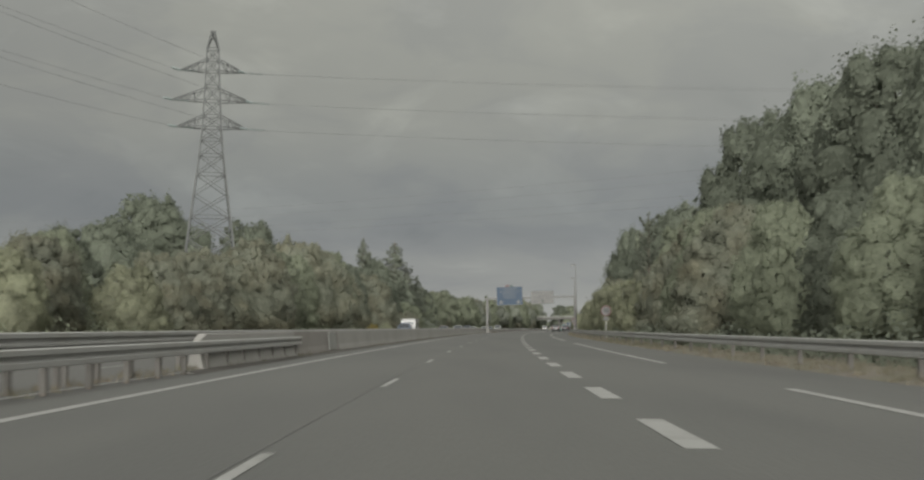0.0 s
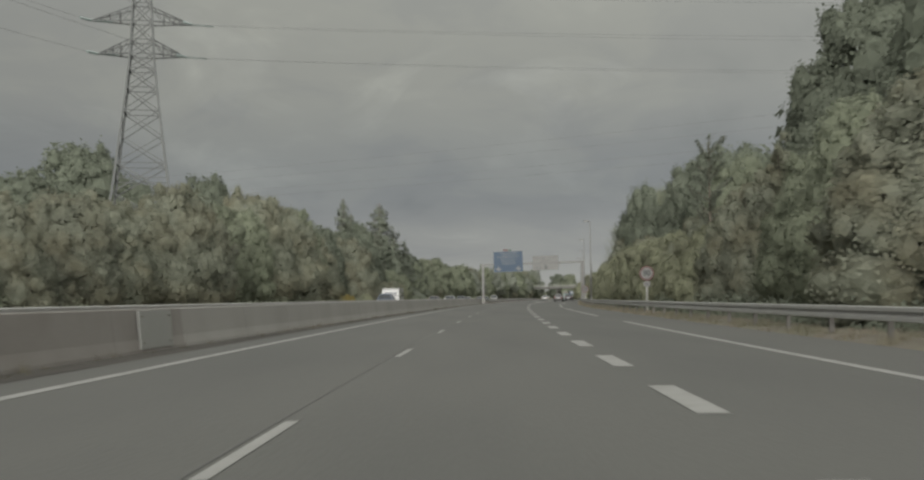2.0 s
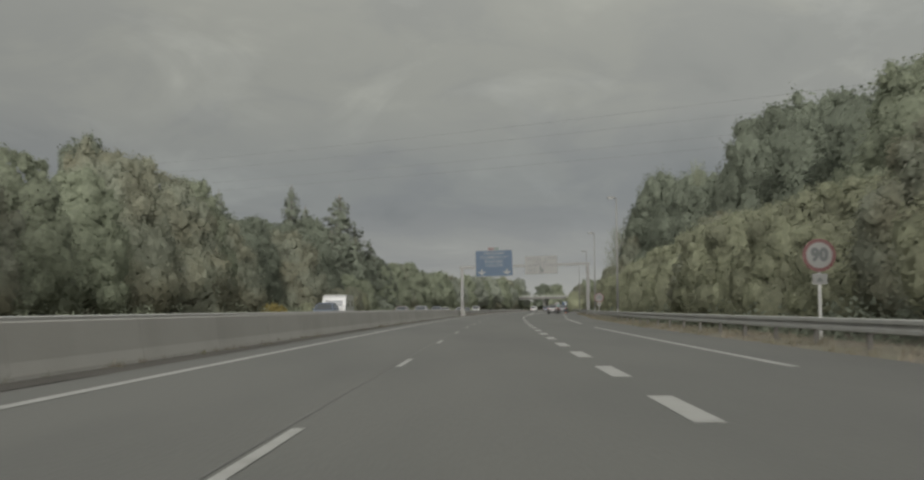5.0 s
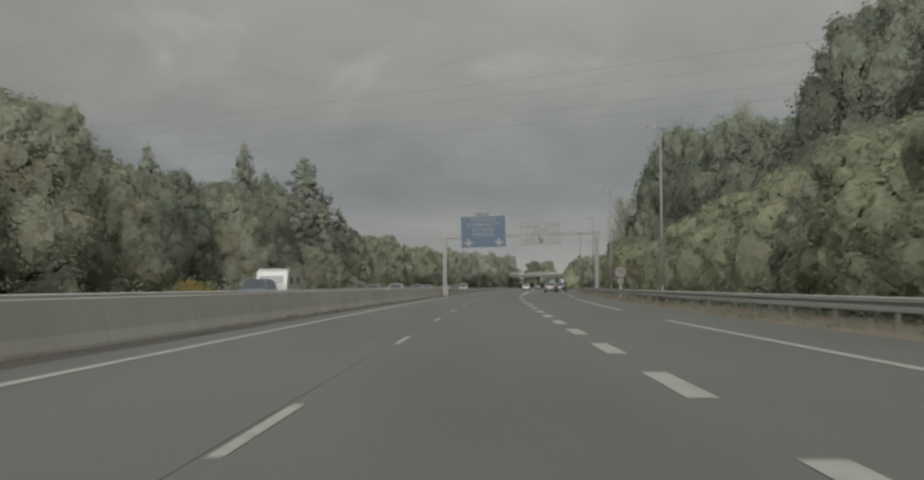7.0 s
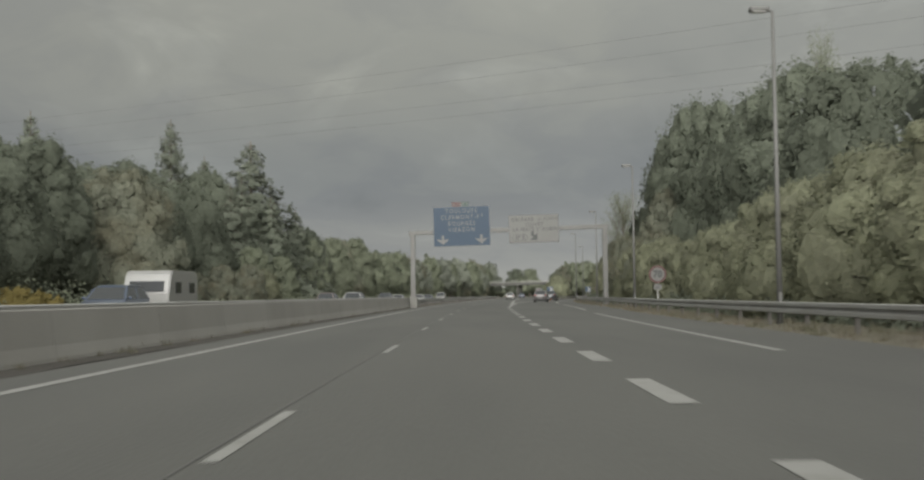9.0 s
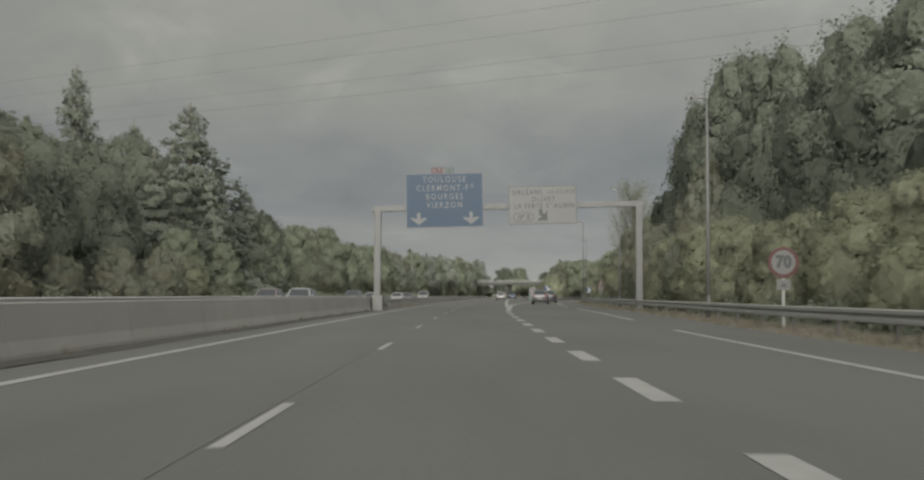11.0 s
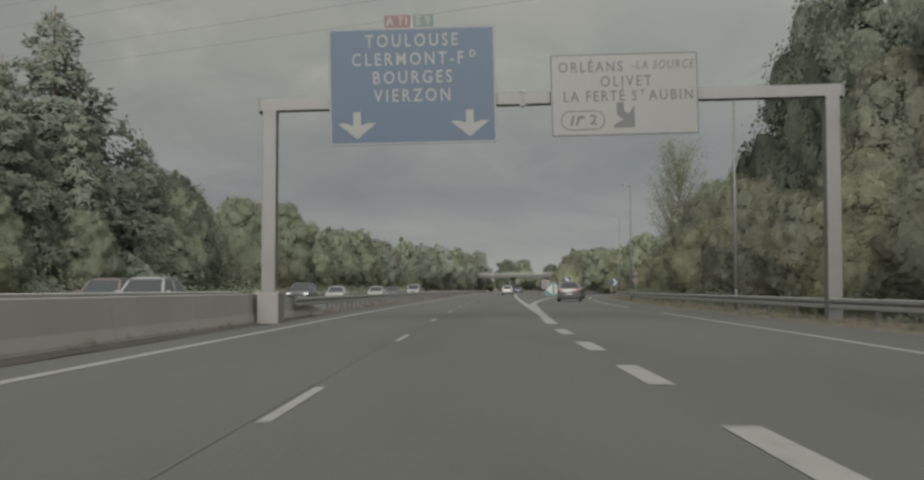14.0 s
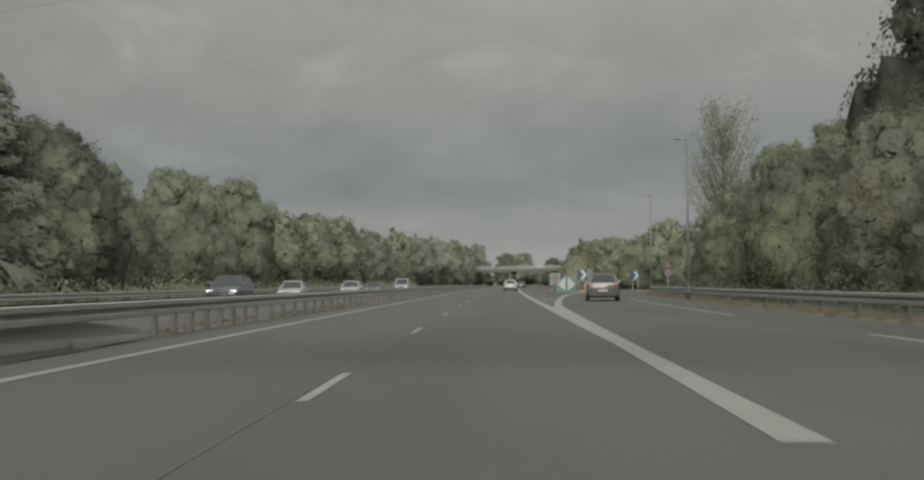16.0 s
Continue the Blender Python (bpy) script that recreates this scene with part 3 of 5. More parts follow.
def white_sign(m):
    w, z0, z1 = 4.32, 5.48, 7.90
    h, cz = z1 - z0, (z0 + z1) / 2
    g = thing("direction_sign", m @ G_TILT @ Matrix.Translation((4.09, 0, 0)), "white exit direction sign with black town names and slanting arrow", "road sign", "gantry signs")
    part("panel", rounded_plate(bmesh.new(), w, h, 0.06, -0.36, -0.31, (0, cz)), M_WHITE, g)
    part("border", ring_plate(bmesh.new(), w - 0.01, h - 0.01, 0.035, 0.06, -0.364, -0.36, (0, cz)), M_INK, g, "thin black border")
    hangers(g, (-1.5, 0, 1.5), z0 + 0.1, z1 - 0.1)
    letters("letter", "ORLÉANS", 0.30, Matrix.Translation((-0.98, -0.366, 7.50)), M_INK, g, 0.84, 1.32, 0.006)
    letters("letter", "-LA SOURCE", 0.26, Matrix.Translation((1.13, -0.366, 7.53)), M_INK, g, 0.76, 1.2, 0.002, 0.25)
    letters("letter", "OLIVET", 0.31, Matrix.Translation((0.05, -0.366, 7.06)), M_INK, g, 0.84, 1.32, 0.006)
    letters("letter", "LA FERTÉ S", 0.31, Matrix.Translation((-0.72, -0.366, 6.63)), M_INK, g, 0.82, 1.26, 0.006)
    letters("letter", "T", 0.17, Matrix.Translation((0.53, -0.366, 6.72)), M_INK, g, 0.92, 1.1, 0.006)
    letters("letter", "AUBIN", 0.31, Matrix.Translation((1.37, -0.366, 6.63)), M_INK, g, 0.84, 1.28, 0.006)
    part("exit_frame", ring_plate(bmesh.new(), 1.30, 0.58, 0.035, 0.28, -0.366, -0.36, (-1.24, 5.94)), M_INK, g, "black rounded frame round the exit number")
    letters("letter", "2", 0.29, Matrix.Translation((-0.93, -0.366, 5.94)), M_INK, g, 1.1, 1.1, 0.010)
    bm = bmesh.new()
    plate(bm, [(-1.62, 5.79), (-1.55, 5.79), (-1.48, 6.09), (-1.55, 6.09)], -0.366, -0.36)
    plate(bm, [(-1.46, 5.79), (-1.39, 5.79), (-1.33, 5.98), (-1.18, 6.0), (-1.20, 6.09), (-1.38, 6.07)], -0.366, -0.36)
    part("exit_symbol", bm, M_INK, g)
    pts = [(0.28, 5.70), (0.28, 6.36), (0.10, 6.10), (-0.03, 6.20), (-0.03, 6.45), (-0.24, 6.45), (-0.24, 6.08), (-0.06, 5.94), (-0.33, 5.78), (-0.33, 5.70)]
    part("arrow", plate(bmesh.new(), pts, -0.372, -0.36), M_INK, g, "black arrow slanting down to the right")


g_m = gantry()
blue_sign(g_m)
white_sign(g_m)


# ---- roadside signs ----
def disc(bm, r, y0, y1, z, seg=32):
    return plate(bm, [(r * math.cos(2 * math.pi * i / seg), z + r * math.sin(2 * math.pi * i / seg)) for i in range(seg)], y0, y1)


def sign_post(g, z, x=0.0):
    part("post", box(bmesh.new(), (0.08, 0.04, z + 0.3), (x, 0.0, z / 2 - 0.15), bevel=0.004), M_GALV, g, "grey steel post")


def speed_sign(number, s, d, z, r=0.46):
    g = thing("speed_limit_sign", rdm(s, d), "round white speed limit sign with red rim on a steel post", "road sign", "speed limit signs")
    sign_post(g, z + r)
    part("rim", disc(bmesh.new(), r, -0.06, -0.03, z), M_RED, g, "red rim")
    part("back", disc(bmesh.new(), r, -0.03, -0.026, z), M_SIGNBACK, g)
    part("face", disc(bmesh.new(), r * 0.78, -0.064, -0.058, z), M_WHITE, g, "white face")
    letters("number", number, r * 0.74, Matrix.Translation((0, -0.068, z)), M_INK, g, 0.92, 1.05, 0.028)
    part("sub_plate", rounded_plate(bmesh.new(), 0.42, 0.30, 0.03, -0.05, -0.03, (0, z - r - 0.20)), M_WHITE, g, "small white plate under the disc")
    part("plate_mark", plate(bmesh.new(), [(-0.10, z - r - 0.27), (0.10, z - r - 0.27), (0.0, z - r - 0.14)], -0.056, -0.05), M_INK, g, "dark mark")
    return g


speed_sign("90", 95.6, 9.0, 2.42)
speed_sign("70", 175.1, 9.3, 2.02, 0.465)


def chevron_sign(s, d, z, w=1.15):
    g = thing("chevron_sign", rdm(s, d), "square blue chevron bend marker with white arrow", "road sign", "chevron signs")
    for x in (-w * 0.3, w * 0.3):
        sign_post(g, z, x)
    part("panel", rounded_plate(bmesh.new(), w, w, 0.06, -0.07, -0.03, (0, z)), M_BLUE, g)
    a = w * 0.44
    part("chevron", plate(bmesh.new(), [(-a * 0.5, z + a), (a * 0.25, z + a), (a, z), (a * 0.25, z - a), (-a * 0.5, z - a), (a * 0.25, z)], -0.076, -0.07), M_PLATE, g, "white chevron")


chevron_sign(327.6, 8.85, 1.98)
chevron_sign(352.0, 17.4, 2.05)


def gore_sign(s, d):
    g = thing("gore_marker", rdm(s, d), "green diverging marker with two white triangles at the exit nose", "road sign")
    w, z = 2.3, 0.95
    for x in (-0.8, 0.8):
        sign_post(g, 1.9, x)
    ww = w / 2
    part("panel", plate(bmesh.new(), [(-ww, z - 0.85), (ww, z - 0.85), (ww, z - 0.1), (0.25, z + 1.0), (-0.25, z + 1.0), (-ww, z - 0.1)], -0.07, -0.03), M_TEAL, g)
    for k in (-1, 1):
        part("triangle", plate(bmesh.new(), [(k * 0.14, z + 0.8), (k * 0.14, z - 0.75), (k * 1.0, z - 0.05)][::k], -0.076, -0.07), M_PLATE, g, "white triangle")


gore_sign(331.0, 7.3)


def speed_panel(s, d):
    g = thing("speed_limit_sign", rdm(s, d), "square white panel with a red-rimmed speed disc far ahead", "road sign")
    for x in (-0.5, 0.5):
        sign_post(g, 1.2, x)
    part("panel", rounded_plate(bmesh.new(), 1.4, 1.5, 0.08, -0.07, -0.03, (0, 1.75)), M_WHITE, g)
    part("rim", disc(bmesh.new(), 0.50, -0.076, -0.07, 1.72), M_RED, g, "red rim")
    part("face", disc(bmesh.new(), 0.37, -0.082, -0.076, 1.72), M_WHITE, g, "white disc face")
    part("number_bar", plate(bmesh.new(), [(-0.2, 1.62), (0.2, 1.62), (0.2, 1.82), (-0.2, 1.82)], -0.088, -0.082), M_INK, g)


speed_panel(360, 7.1)


def warning_signs(s, d):
    g = thing("warning_sign", rdm(s, d), "red-rimmed warning triangle above a round speed sign on one post", "road sign")
    sign_post(g, 3.0)
    z = 2.95
    part("triangle", plate(bmesh.new(), [(-0.55, z - 0.35), (0.55, z - 0.35), (0, z + 0.6)], -0.06, -0.03), M_RED, g, "red triangle")
    part("triangle_face", plate(bmesh.new(), [(-0.33, z - 0.23), (0.33, z - 0.23), (0, z + 0.34)], -0.066, -0.06), M_WHITE, g, "white triangle face")
    part("symbol", plate(bmesh.new(), [(-0.05, z - 0.18), (0.05, z - 0.18), (0.04, z + 0.12), (-0.04, z + 0.12)], -0.07, -0.066), M_INK, g)
    part("rim", disc(bmesh.new(), 0.44, -0.06, -0.03, 2.1), M_RED, g, "red rim")
    part("face", disc(bmesh.new(), 0.34, -0.066, -0.06, 2.1), M_WHITE, g, "white disc face")
    part("number_bar", plate(bmesh.new(), [(-0.18, 2.0), (0.18, 2.0), (0.18, 2.2), (-0.18, 2.2)], -0.07, -0.066), M_INK, g)


warning_signs(319.9, 17.2)


def road_cone(s, d):
    g = thing("traffic_cone", rdm(s, d), "orange traffic cone with a white band", "traffic cone")
    part("base", box(bmesh.new(), (0.4, 0.4, 0.04), (0, 0, 0.02), bevel=0.008), M_CONE, g)
    part("body", cyl(bmesh.new(), 0.16, 0.03, 0.75, Matrix.Translation((0, 0, 0.41)), 16), M_CONE, g)
    part("band", cyl(bmesh.new(), 0.112, 0.082, 0.17, Matrix.Translation((0, 0, 0.47)), 16), M_WHITE, g, "white band")


road_cone(329.0, 9.0)


# ---- street lamps ----
def street_lamp(s, d, h=9.3):
    g = thing("street_lamp", rdm(s, d), "tall slender galvanised street lamp with a short arm over the road", "street lamp", "street lamps along the exit lane")
    part("pole", rod(bmesh.new(), (0, 0, -0.1), (0, 0, h), 0.095, 0.045, 12), M_POLE, g, smooth=True)
    part("base_door", box(bmesh.new(), (0.10, 0.03, 0.5), (0, -0.085, 0.75), bevel=0.005), M_POLE, g)
    part("arm", rod(bmesh.new(), (0.03, 0, h - 0.03), (-0.22, 0, h + 0.02), 0.04, 0.035, 8), M_POLE, g)
    bm = bmesh.new()
    box(bm, (0.58, 0.30, 0.15), (-0.40, 0, h + 0.04), bevel=0.06)
    part("lantern", bm, M_POLE, g, "grey lantern head")
    part("lens", box(bmesh.new(), (0.40, 0.22, 0.03), (-0.42, 0, h - 0.04), bevel=0.008), M_SIGNBACK, g)


for s, d in ((148.6, 8.75), (188.2, 9.75), (228.2, 10.75), (268.6, 10.9), (310.0, 14.2)):
    street_lamp(s, d)


# ---- electricity pylon and cables ----
def pylon():
    g = thing("electricity_pylon", pose(-33.3, 138.0, -0.1, 0, 0, 14), "tall grey lattice steel electricity pylon with three pairs of arms", "pylon")
    H = 38.6

    def half(z):
        return float(np.interp(z, [0, 8, 14, 22, 26.3, 33.5, 36.4, H], [4.3, 3.25, 2.5, 1.55, 1.15, 0.82, 0.74, 0.22]))

    def cor(i, z):
        a = half(z)
        return Vector(((-a, a, a, -a)[i], (-a, -a, a, a)[i], z))

    lv = [0, 4.8, 8.6, 12.0, 15.0, 17.8, 20.4, 22.8, 24.8, 26.3, 27.8, 29.7, 31.6, 33.5, 35.0, 36.4, H]
    for i in range(4):
        rings = []
        for z in lv:
            c, w = cor(i, z), 0.11 if z < 20 else 0.09
            rings.append([c + Vector((dx * w, dy * w, 0)) for dx, dy in ((-1, -1), (1, -1), (1, 1), (-1, 1))])
        part("leg", loft(rings), M_LATTICE, g)
    for i in range(4):
        j = (i + 1) % 4
        bm = bmesh.new()
        for k, (a, b) in enumerate(zip(lv, lv[1:])):
            w = 0.11 if a < 14 else 0.09
            bar(bm, cor(i, a), cor(j, b), w)
            bar(bm, cor(j, a), cor(i, b), w)
            if a > 0 and (k % 2 == 0 or a > 22):
                bar(bm, cor(i, a), cor(j, a), w)
            if a < 14:
                mid = (cor(i, (a + b) / 2) + cor(j, (a + b) / 2)) / 2
                bar(bm, cor(i, (a + b) / 2), mid, 0.07)
                bar(bm, cor(j, (a + b) / 2), mid, 0.07)
        part("bracing", bm, M_LATTICE, g)
    bm = bmesh.new()
    box(bm, (0.7, 0.7, 0.25), (0, 0, H))
    part("cap", bm, M_LATTICE, g)
    tips = []
    for z, reach in ((26.3, 4.2), (29.7, 5.0), (33.5, 4.2)):
        for side in (-1, 1):
            bm = bmesh.new()
            h0 = half(z)
            tip = Vector((side * (h0 + reach - 1.0), 0, z + 0.02))
            for y in (-1, 1):
                lo, up = Vector((side * h0, y * h0, z)), Vector((side * half(z + 1.5), y * half(z + 1.5), z + 1.5))
                bar(bm, lo, tip, 0.12)
                bar(bm, up, tip, 0.10)
                for f in (0.3, 0.55, 0.78):
                    bar(bm, lo.lerp(tip, f), up.lerp(tip, f), 0.06)
                    bar(bm, lo.lerp(tip, f), up.lerp(tip, f - 0.25), 0.06)
            for f in (0.3, 0.6):
                bar(bm, Vector((side * h0, -h0, z)).lerp(tip, f), Vector((side * h0, h0, z)).lerp(tip, f), 0.06)
            part("crossarm", bm, M_LATTICE, g)
            tips.append(g.matrix_world @ tip)
    return g, tips


py, tips = pylon()


def insulator(a, b):
    bm = bmesh.new()
    a, b = Vector(a), Vector(b)
    rod(bm, a, b, 0.04)
    n = 12
    for i in range(n):
        p = a.lerp(b, (i + 0.5) / n)
        q = a.lerp(b, (i + 0.62) / n)
        rod(bm, p, q, 0.14, 0.05, 8)
    return bm


def cable(a, b, sag, r=0.014, n=26):
    """A hanging cable as a thin round sweep."""
    bm = bmesh.new()
    a, b = Vector(a), Vector(b)
    side = (b - a).cross(Vector((0, 0, 1))).normalized()
    rings = []
    for i in range(n + 1):
        f = i / n
        p = a.lerp(b, f) - Vector((0, 0, 4 * sag * f * (1 - f)))
        rings.append([bm.verts.new(p + side * r * math.cos(k * math.pi / 2) + Vector((0, 0, r * math.sin(k * math.pi / 2)))) for k in range(4)])
    for x, y in zip(rings, rings[1:]):
        for k in range(4):
            bm.faces.new((x[k], x[(k + 1) % 4], y[(k + 1) % 4], y[k]))
    return bm


def cable_line(a, b, sag, r=0.014):
    c = thing("power_cable", Matrix(), "thin grey overhead power cable", "cable", "power cables")
    part("conductor", cable(a, b, sag, r), M_WIRE, c)


for k, tip in enumerate(tips):
    for far, sag in ((Vector((tip.x * 1.2 - 42, tip.y - 300, tip.z + 2)), 7.0), (tip + Vector((330, -12, 6)), 6.5)):
        way = (far - tip).normalized()
        end = tip + way * 2.2 - Vector((0, 0, 0.25))
        part("insulator", insulator(py.matrix_world.inverted() @ tip, py.matrix_world.inverted() @ end), M_INSULATOR, py, "string of glass insulator discs")
        cable_line(end, far, sag)
# a second line crosses high over the road further on
for dx, dz in ((0, 0.0), (4, -2.2), (9, -5.2), (13, -7.0)):
    cable_line((63 + 144 * 1.3 + dx, 255 - 91 * 1.3, 46 + dz), (-81 - 144 * 1.5 + dx, 346 + 91 * 1.5, 46 + dz), 8.5, 0.022)


# ---- trees ----
def mesh_from(verts, mat, name, soft=None):
    """Many separate triangles from an array of corners; soft: the direction in which each one catches the light, outward from its bough."""
    n = len(verts)
    me = bpy.data.meshes.new(name)
    me.vertices.add(n)
    me.vertices.foreach_set("co", np.asarray(verts, dtype=np.float32).ravel())
    me.loops.add(n)
    me.loops.foreach_set("vertex_index", np.arange(n, dtype=np.int32))
    me.polygons.add(n // 3)
    me.polygons.foreach_set("loop_start", np.arange(0, n, 3, dtype=np.int32))
    me.update(calc_edges=True)
    if soft is not None:
        me.normals_split_custom_set_from_vertices(np.repeat(soft / np.linalg.norm(soft, axis=1)[:, None], 3, axis=0).astype(np.float32))
    me.materials.append(mat)
    return me


def leaf_sprays(rng, centres, size, up=0.35, aspect=0.6, outward=None, loose=0.45):
    """A small pointed leaf spray at every centre, turned at random or loosely outward from the crown."""
    n = len(centres)
    nv = rng.normal(size=(n, 3))
    if outward is None:
        nv[:, 2] = np.abs(nv[:, 2]) + up
    else:
        nv = nv * loose + outward
    nv /= np.linalg.norm(nv, axis=1)[:, None]
    if outward is not None:
        nv *= np.where((nv * outward).sum(1) < 0, -1.0, 1.0)[:, None]
    u = np.cross(nv, rng.normal(size=(n, 3)))
    u /= np.linalg.norm(u, axis=1)[:, None]
    v = np.cross(nv, u)
    a = (size * rng.uniform(0.6, 1.35, n))[:, None]
    w = a * aspect
    c = np.asarray(centres)
    return np.stack([c - u * a * 0.45 + v * w * 0.5, c - u * a * 0.45 - v * w * 0.5, c + u * a * 0.55 + nv * a * 0.12], 1).reshape(-1, 3)


def sphere_dirs(rng, n):
    """n directions spread evenly over the sphere, then turned and jittered."""
    i = np.arange(n) + 0.5
    z, a = 1 - 2 * i / n, i * 2.399963 + rng.uniform(0, 6.28)
    r = np.sqrt(1 - z * z)
    d = np.stack([r * np.cos(a), r * np.sin(a), z], 1) + rng.normal(size=(n, 3)) * 0.55 / math.sqrt(n)
    q = np.linalg.qr(rng.normal(size=(3, 3)))[0]
    d = d @ q
    return d / np.linalg.norm(d, axis=1)[:, None]


def ico(level):
    bm = bmesh.new()
    bmesh.ops.create_icosphere(bm, subdivisions=level, radius=1.0)
    v, f = np.array([q.co[:] for q in bm.verts]), np.array([[q.index for q in g.verts] for g in bm.faces])
    bm.free()
    return v, f


ICO = {k: ico(k) for k in (1, 2, 3)}


class Heap:
    """A heap of uneven lobes that fills a crown: every lobe is centre, radii."""

    def __init__(self, rng, lobes, middle):
        self.rng, self.middle = rng, middle
        self.C, self.R = np.array([c for c, r in lobes]), np.array([r for c, r in lobes])
        self.waves = [(rng.normal(size=(3, 9)) * np.linspace(1.6, 5, 9), rng.uniform(0, 6.28, 9)) for _ in lobes]

    def at(self, i, d, depth, rough):
        axes, ph = self.waves[i]
        lump = (np.sin(d @ axes + ph) * np.linspace(0.05, 0.014, 9)).sum(1)
        return self.C[i] + d * self.R[i] * (depth * (1 + lump) + self.rng.normal(size=len(d)) * rough)[:, None]

    def outside(self, i, p, near):
        inside = (((p[:, None, :] - self.C[None]) / self.R[None]) ** 2).sum(2) < near
        inside[:, i] = False
        return ~inside.any(1) & (p[:, 2] > 0.05)

    def soft(self, p, f, spread):
        """Outward directions that follow the lobe and, more softly, the whole crown."""
        whole = p - self.middle
        whole /= np.linalg.norm(whole, axis=1)[:, None]
        return 0.32 * f + 0.75 * whole + np.array((0, 0, 0.20)) + self.rng.normal(size=f.shape) * spread

    def coat(self, count, depth=0.97):
        """About count leaf places on the outside, and their directions."""
        share_of = (self.R ** 2).sum(1)
        share_of = share_of / share_of.sum()
        out, face = [], []
        for i in range(len(self.C)):
            d = sphere_dirs(self.rng, max(10, int(count * share_of[i])))
            p = self.at(i, d, depth, 0.095)
            hold = self.outside(i, p, 0.66)
            out.append(p[hold])
            face.append(d[hold])
        p, f = np.concatenate(out), np.concatenate(face)
        return p, self.soft(p, f, 0.16)

    def mass(self, fine, small, wide):
        """The dense inner foliage just under the leaves, as rough facets; gives corners and directions."""
        tri, face = [], []
        for i in range(len(self.C)):
            v, f = ICO[fine] if self.R[i].mean() > wide else ICO[small]
            d = v @ np.linalg.qr(self.rng.normal(size=(3, 3)))[0]
            p = self.at(i, d, 0.77, 0.07)
            p[:, 2] = np.maximum(p[:, 2], 0.02)
            t = p[f]
            n = np.cross(t[:, 1] - t[:, 0], t[:, 2] - t[:, 0])
            o = d[f].mean(1)
            t = np.where(((n * o).sum(1) < 0)[:, None, None], t[:, ::-1], t)
            hold = self.outside(i, t.mean(1), 0.56)
            tri.append(t[hold])
            face.append(o[hold])
        t, f = np.concatenate(tri), np.concatenate(face)
        return t, self.soft(t.mean(1), f, 0.16)


def limb(bm, a, b, r0, r1, rng, bends=1):
    a, b = Vector(a), Vector(b)
    prev, pr = a, r0
    for i in range(1, bends + 1):
        f = i / bends
        p = a.lerp(b, f) + Vector(rng.normal(size=3) * 0.05 * (b - a).length * (1 - f))
        r = r0 + (r1 - r0) * f
        rod(bm, prev, p + (p - prev) * 0.04, pr, r, 4)
        prev, pr = p, r


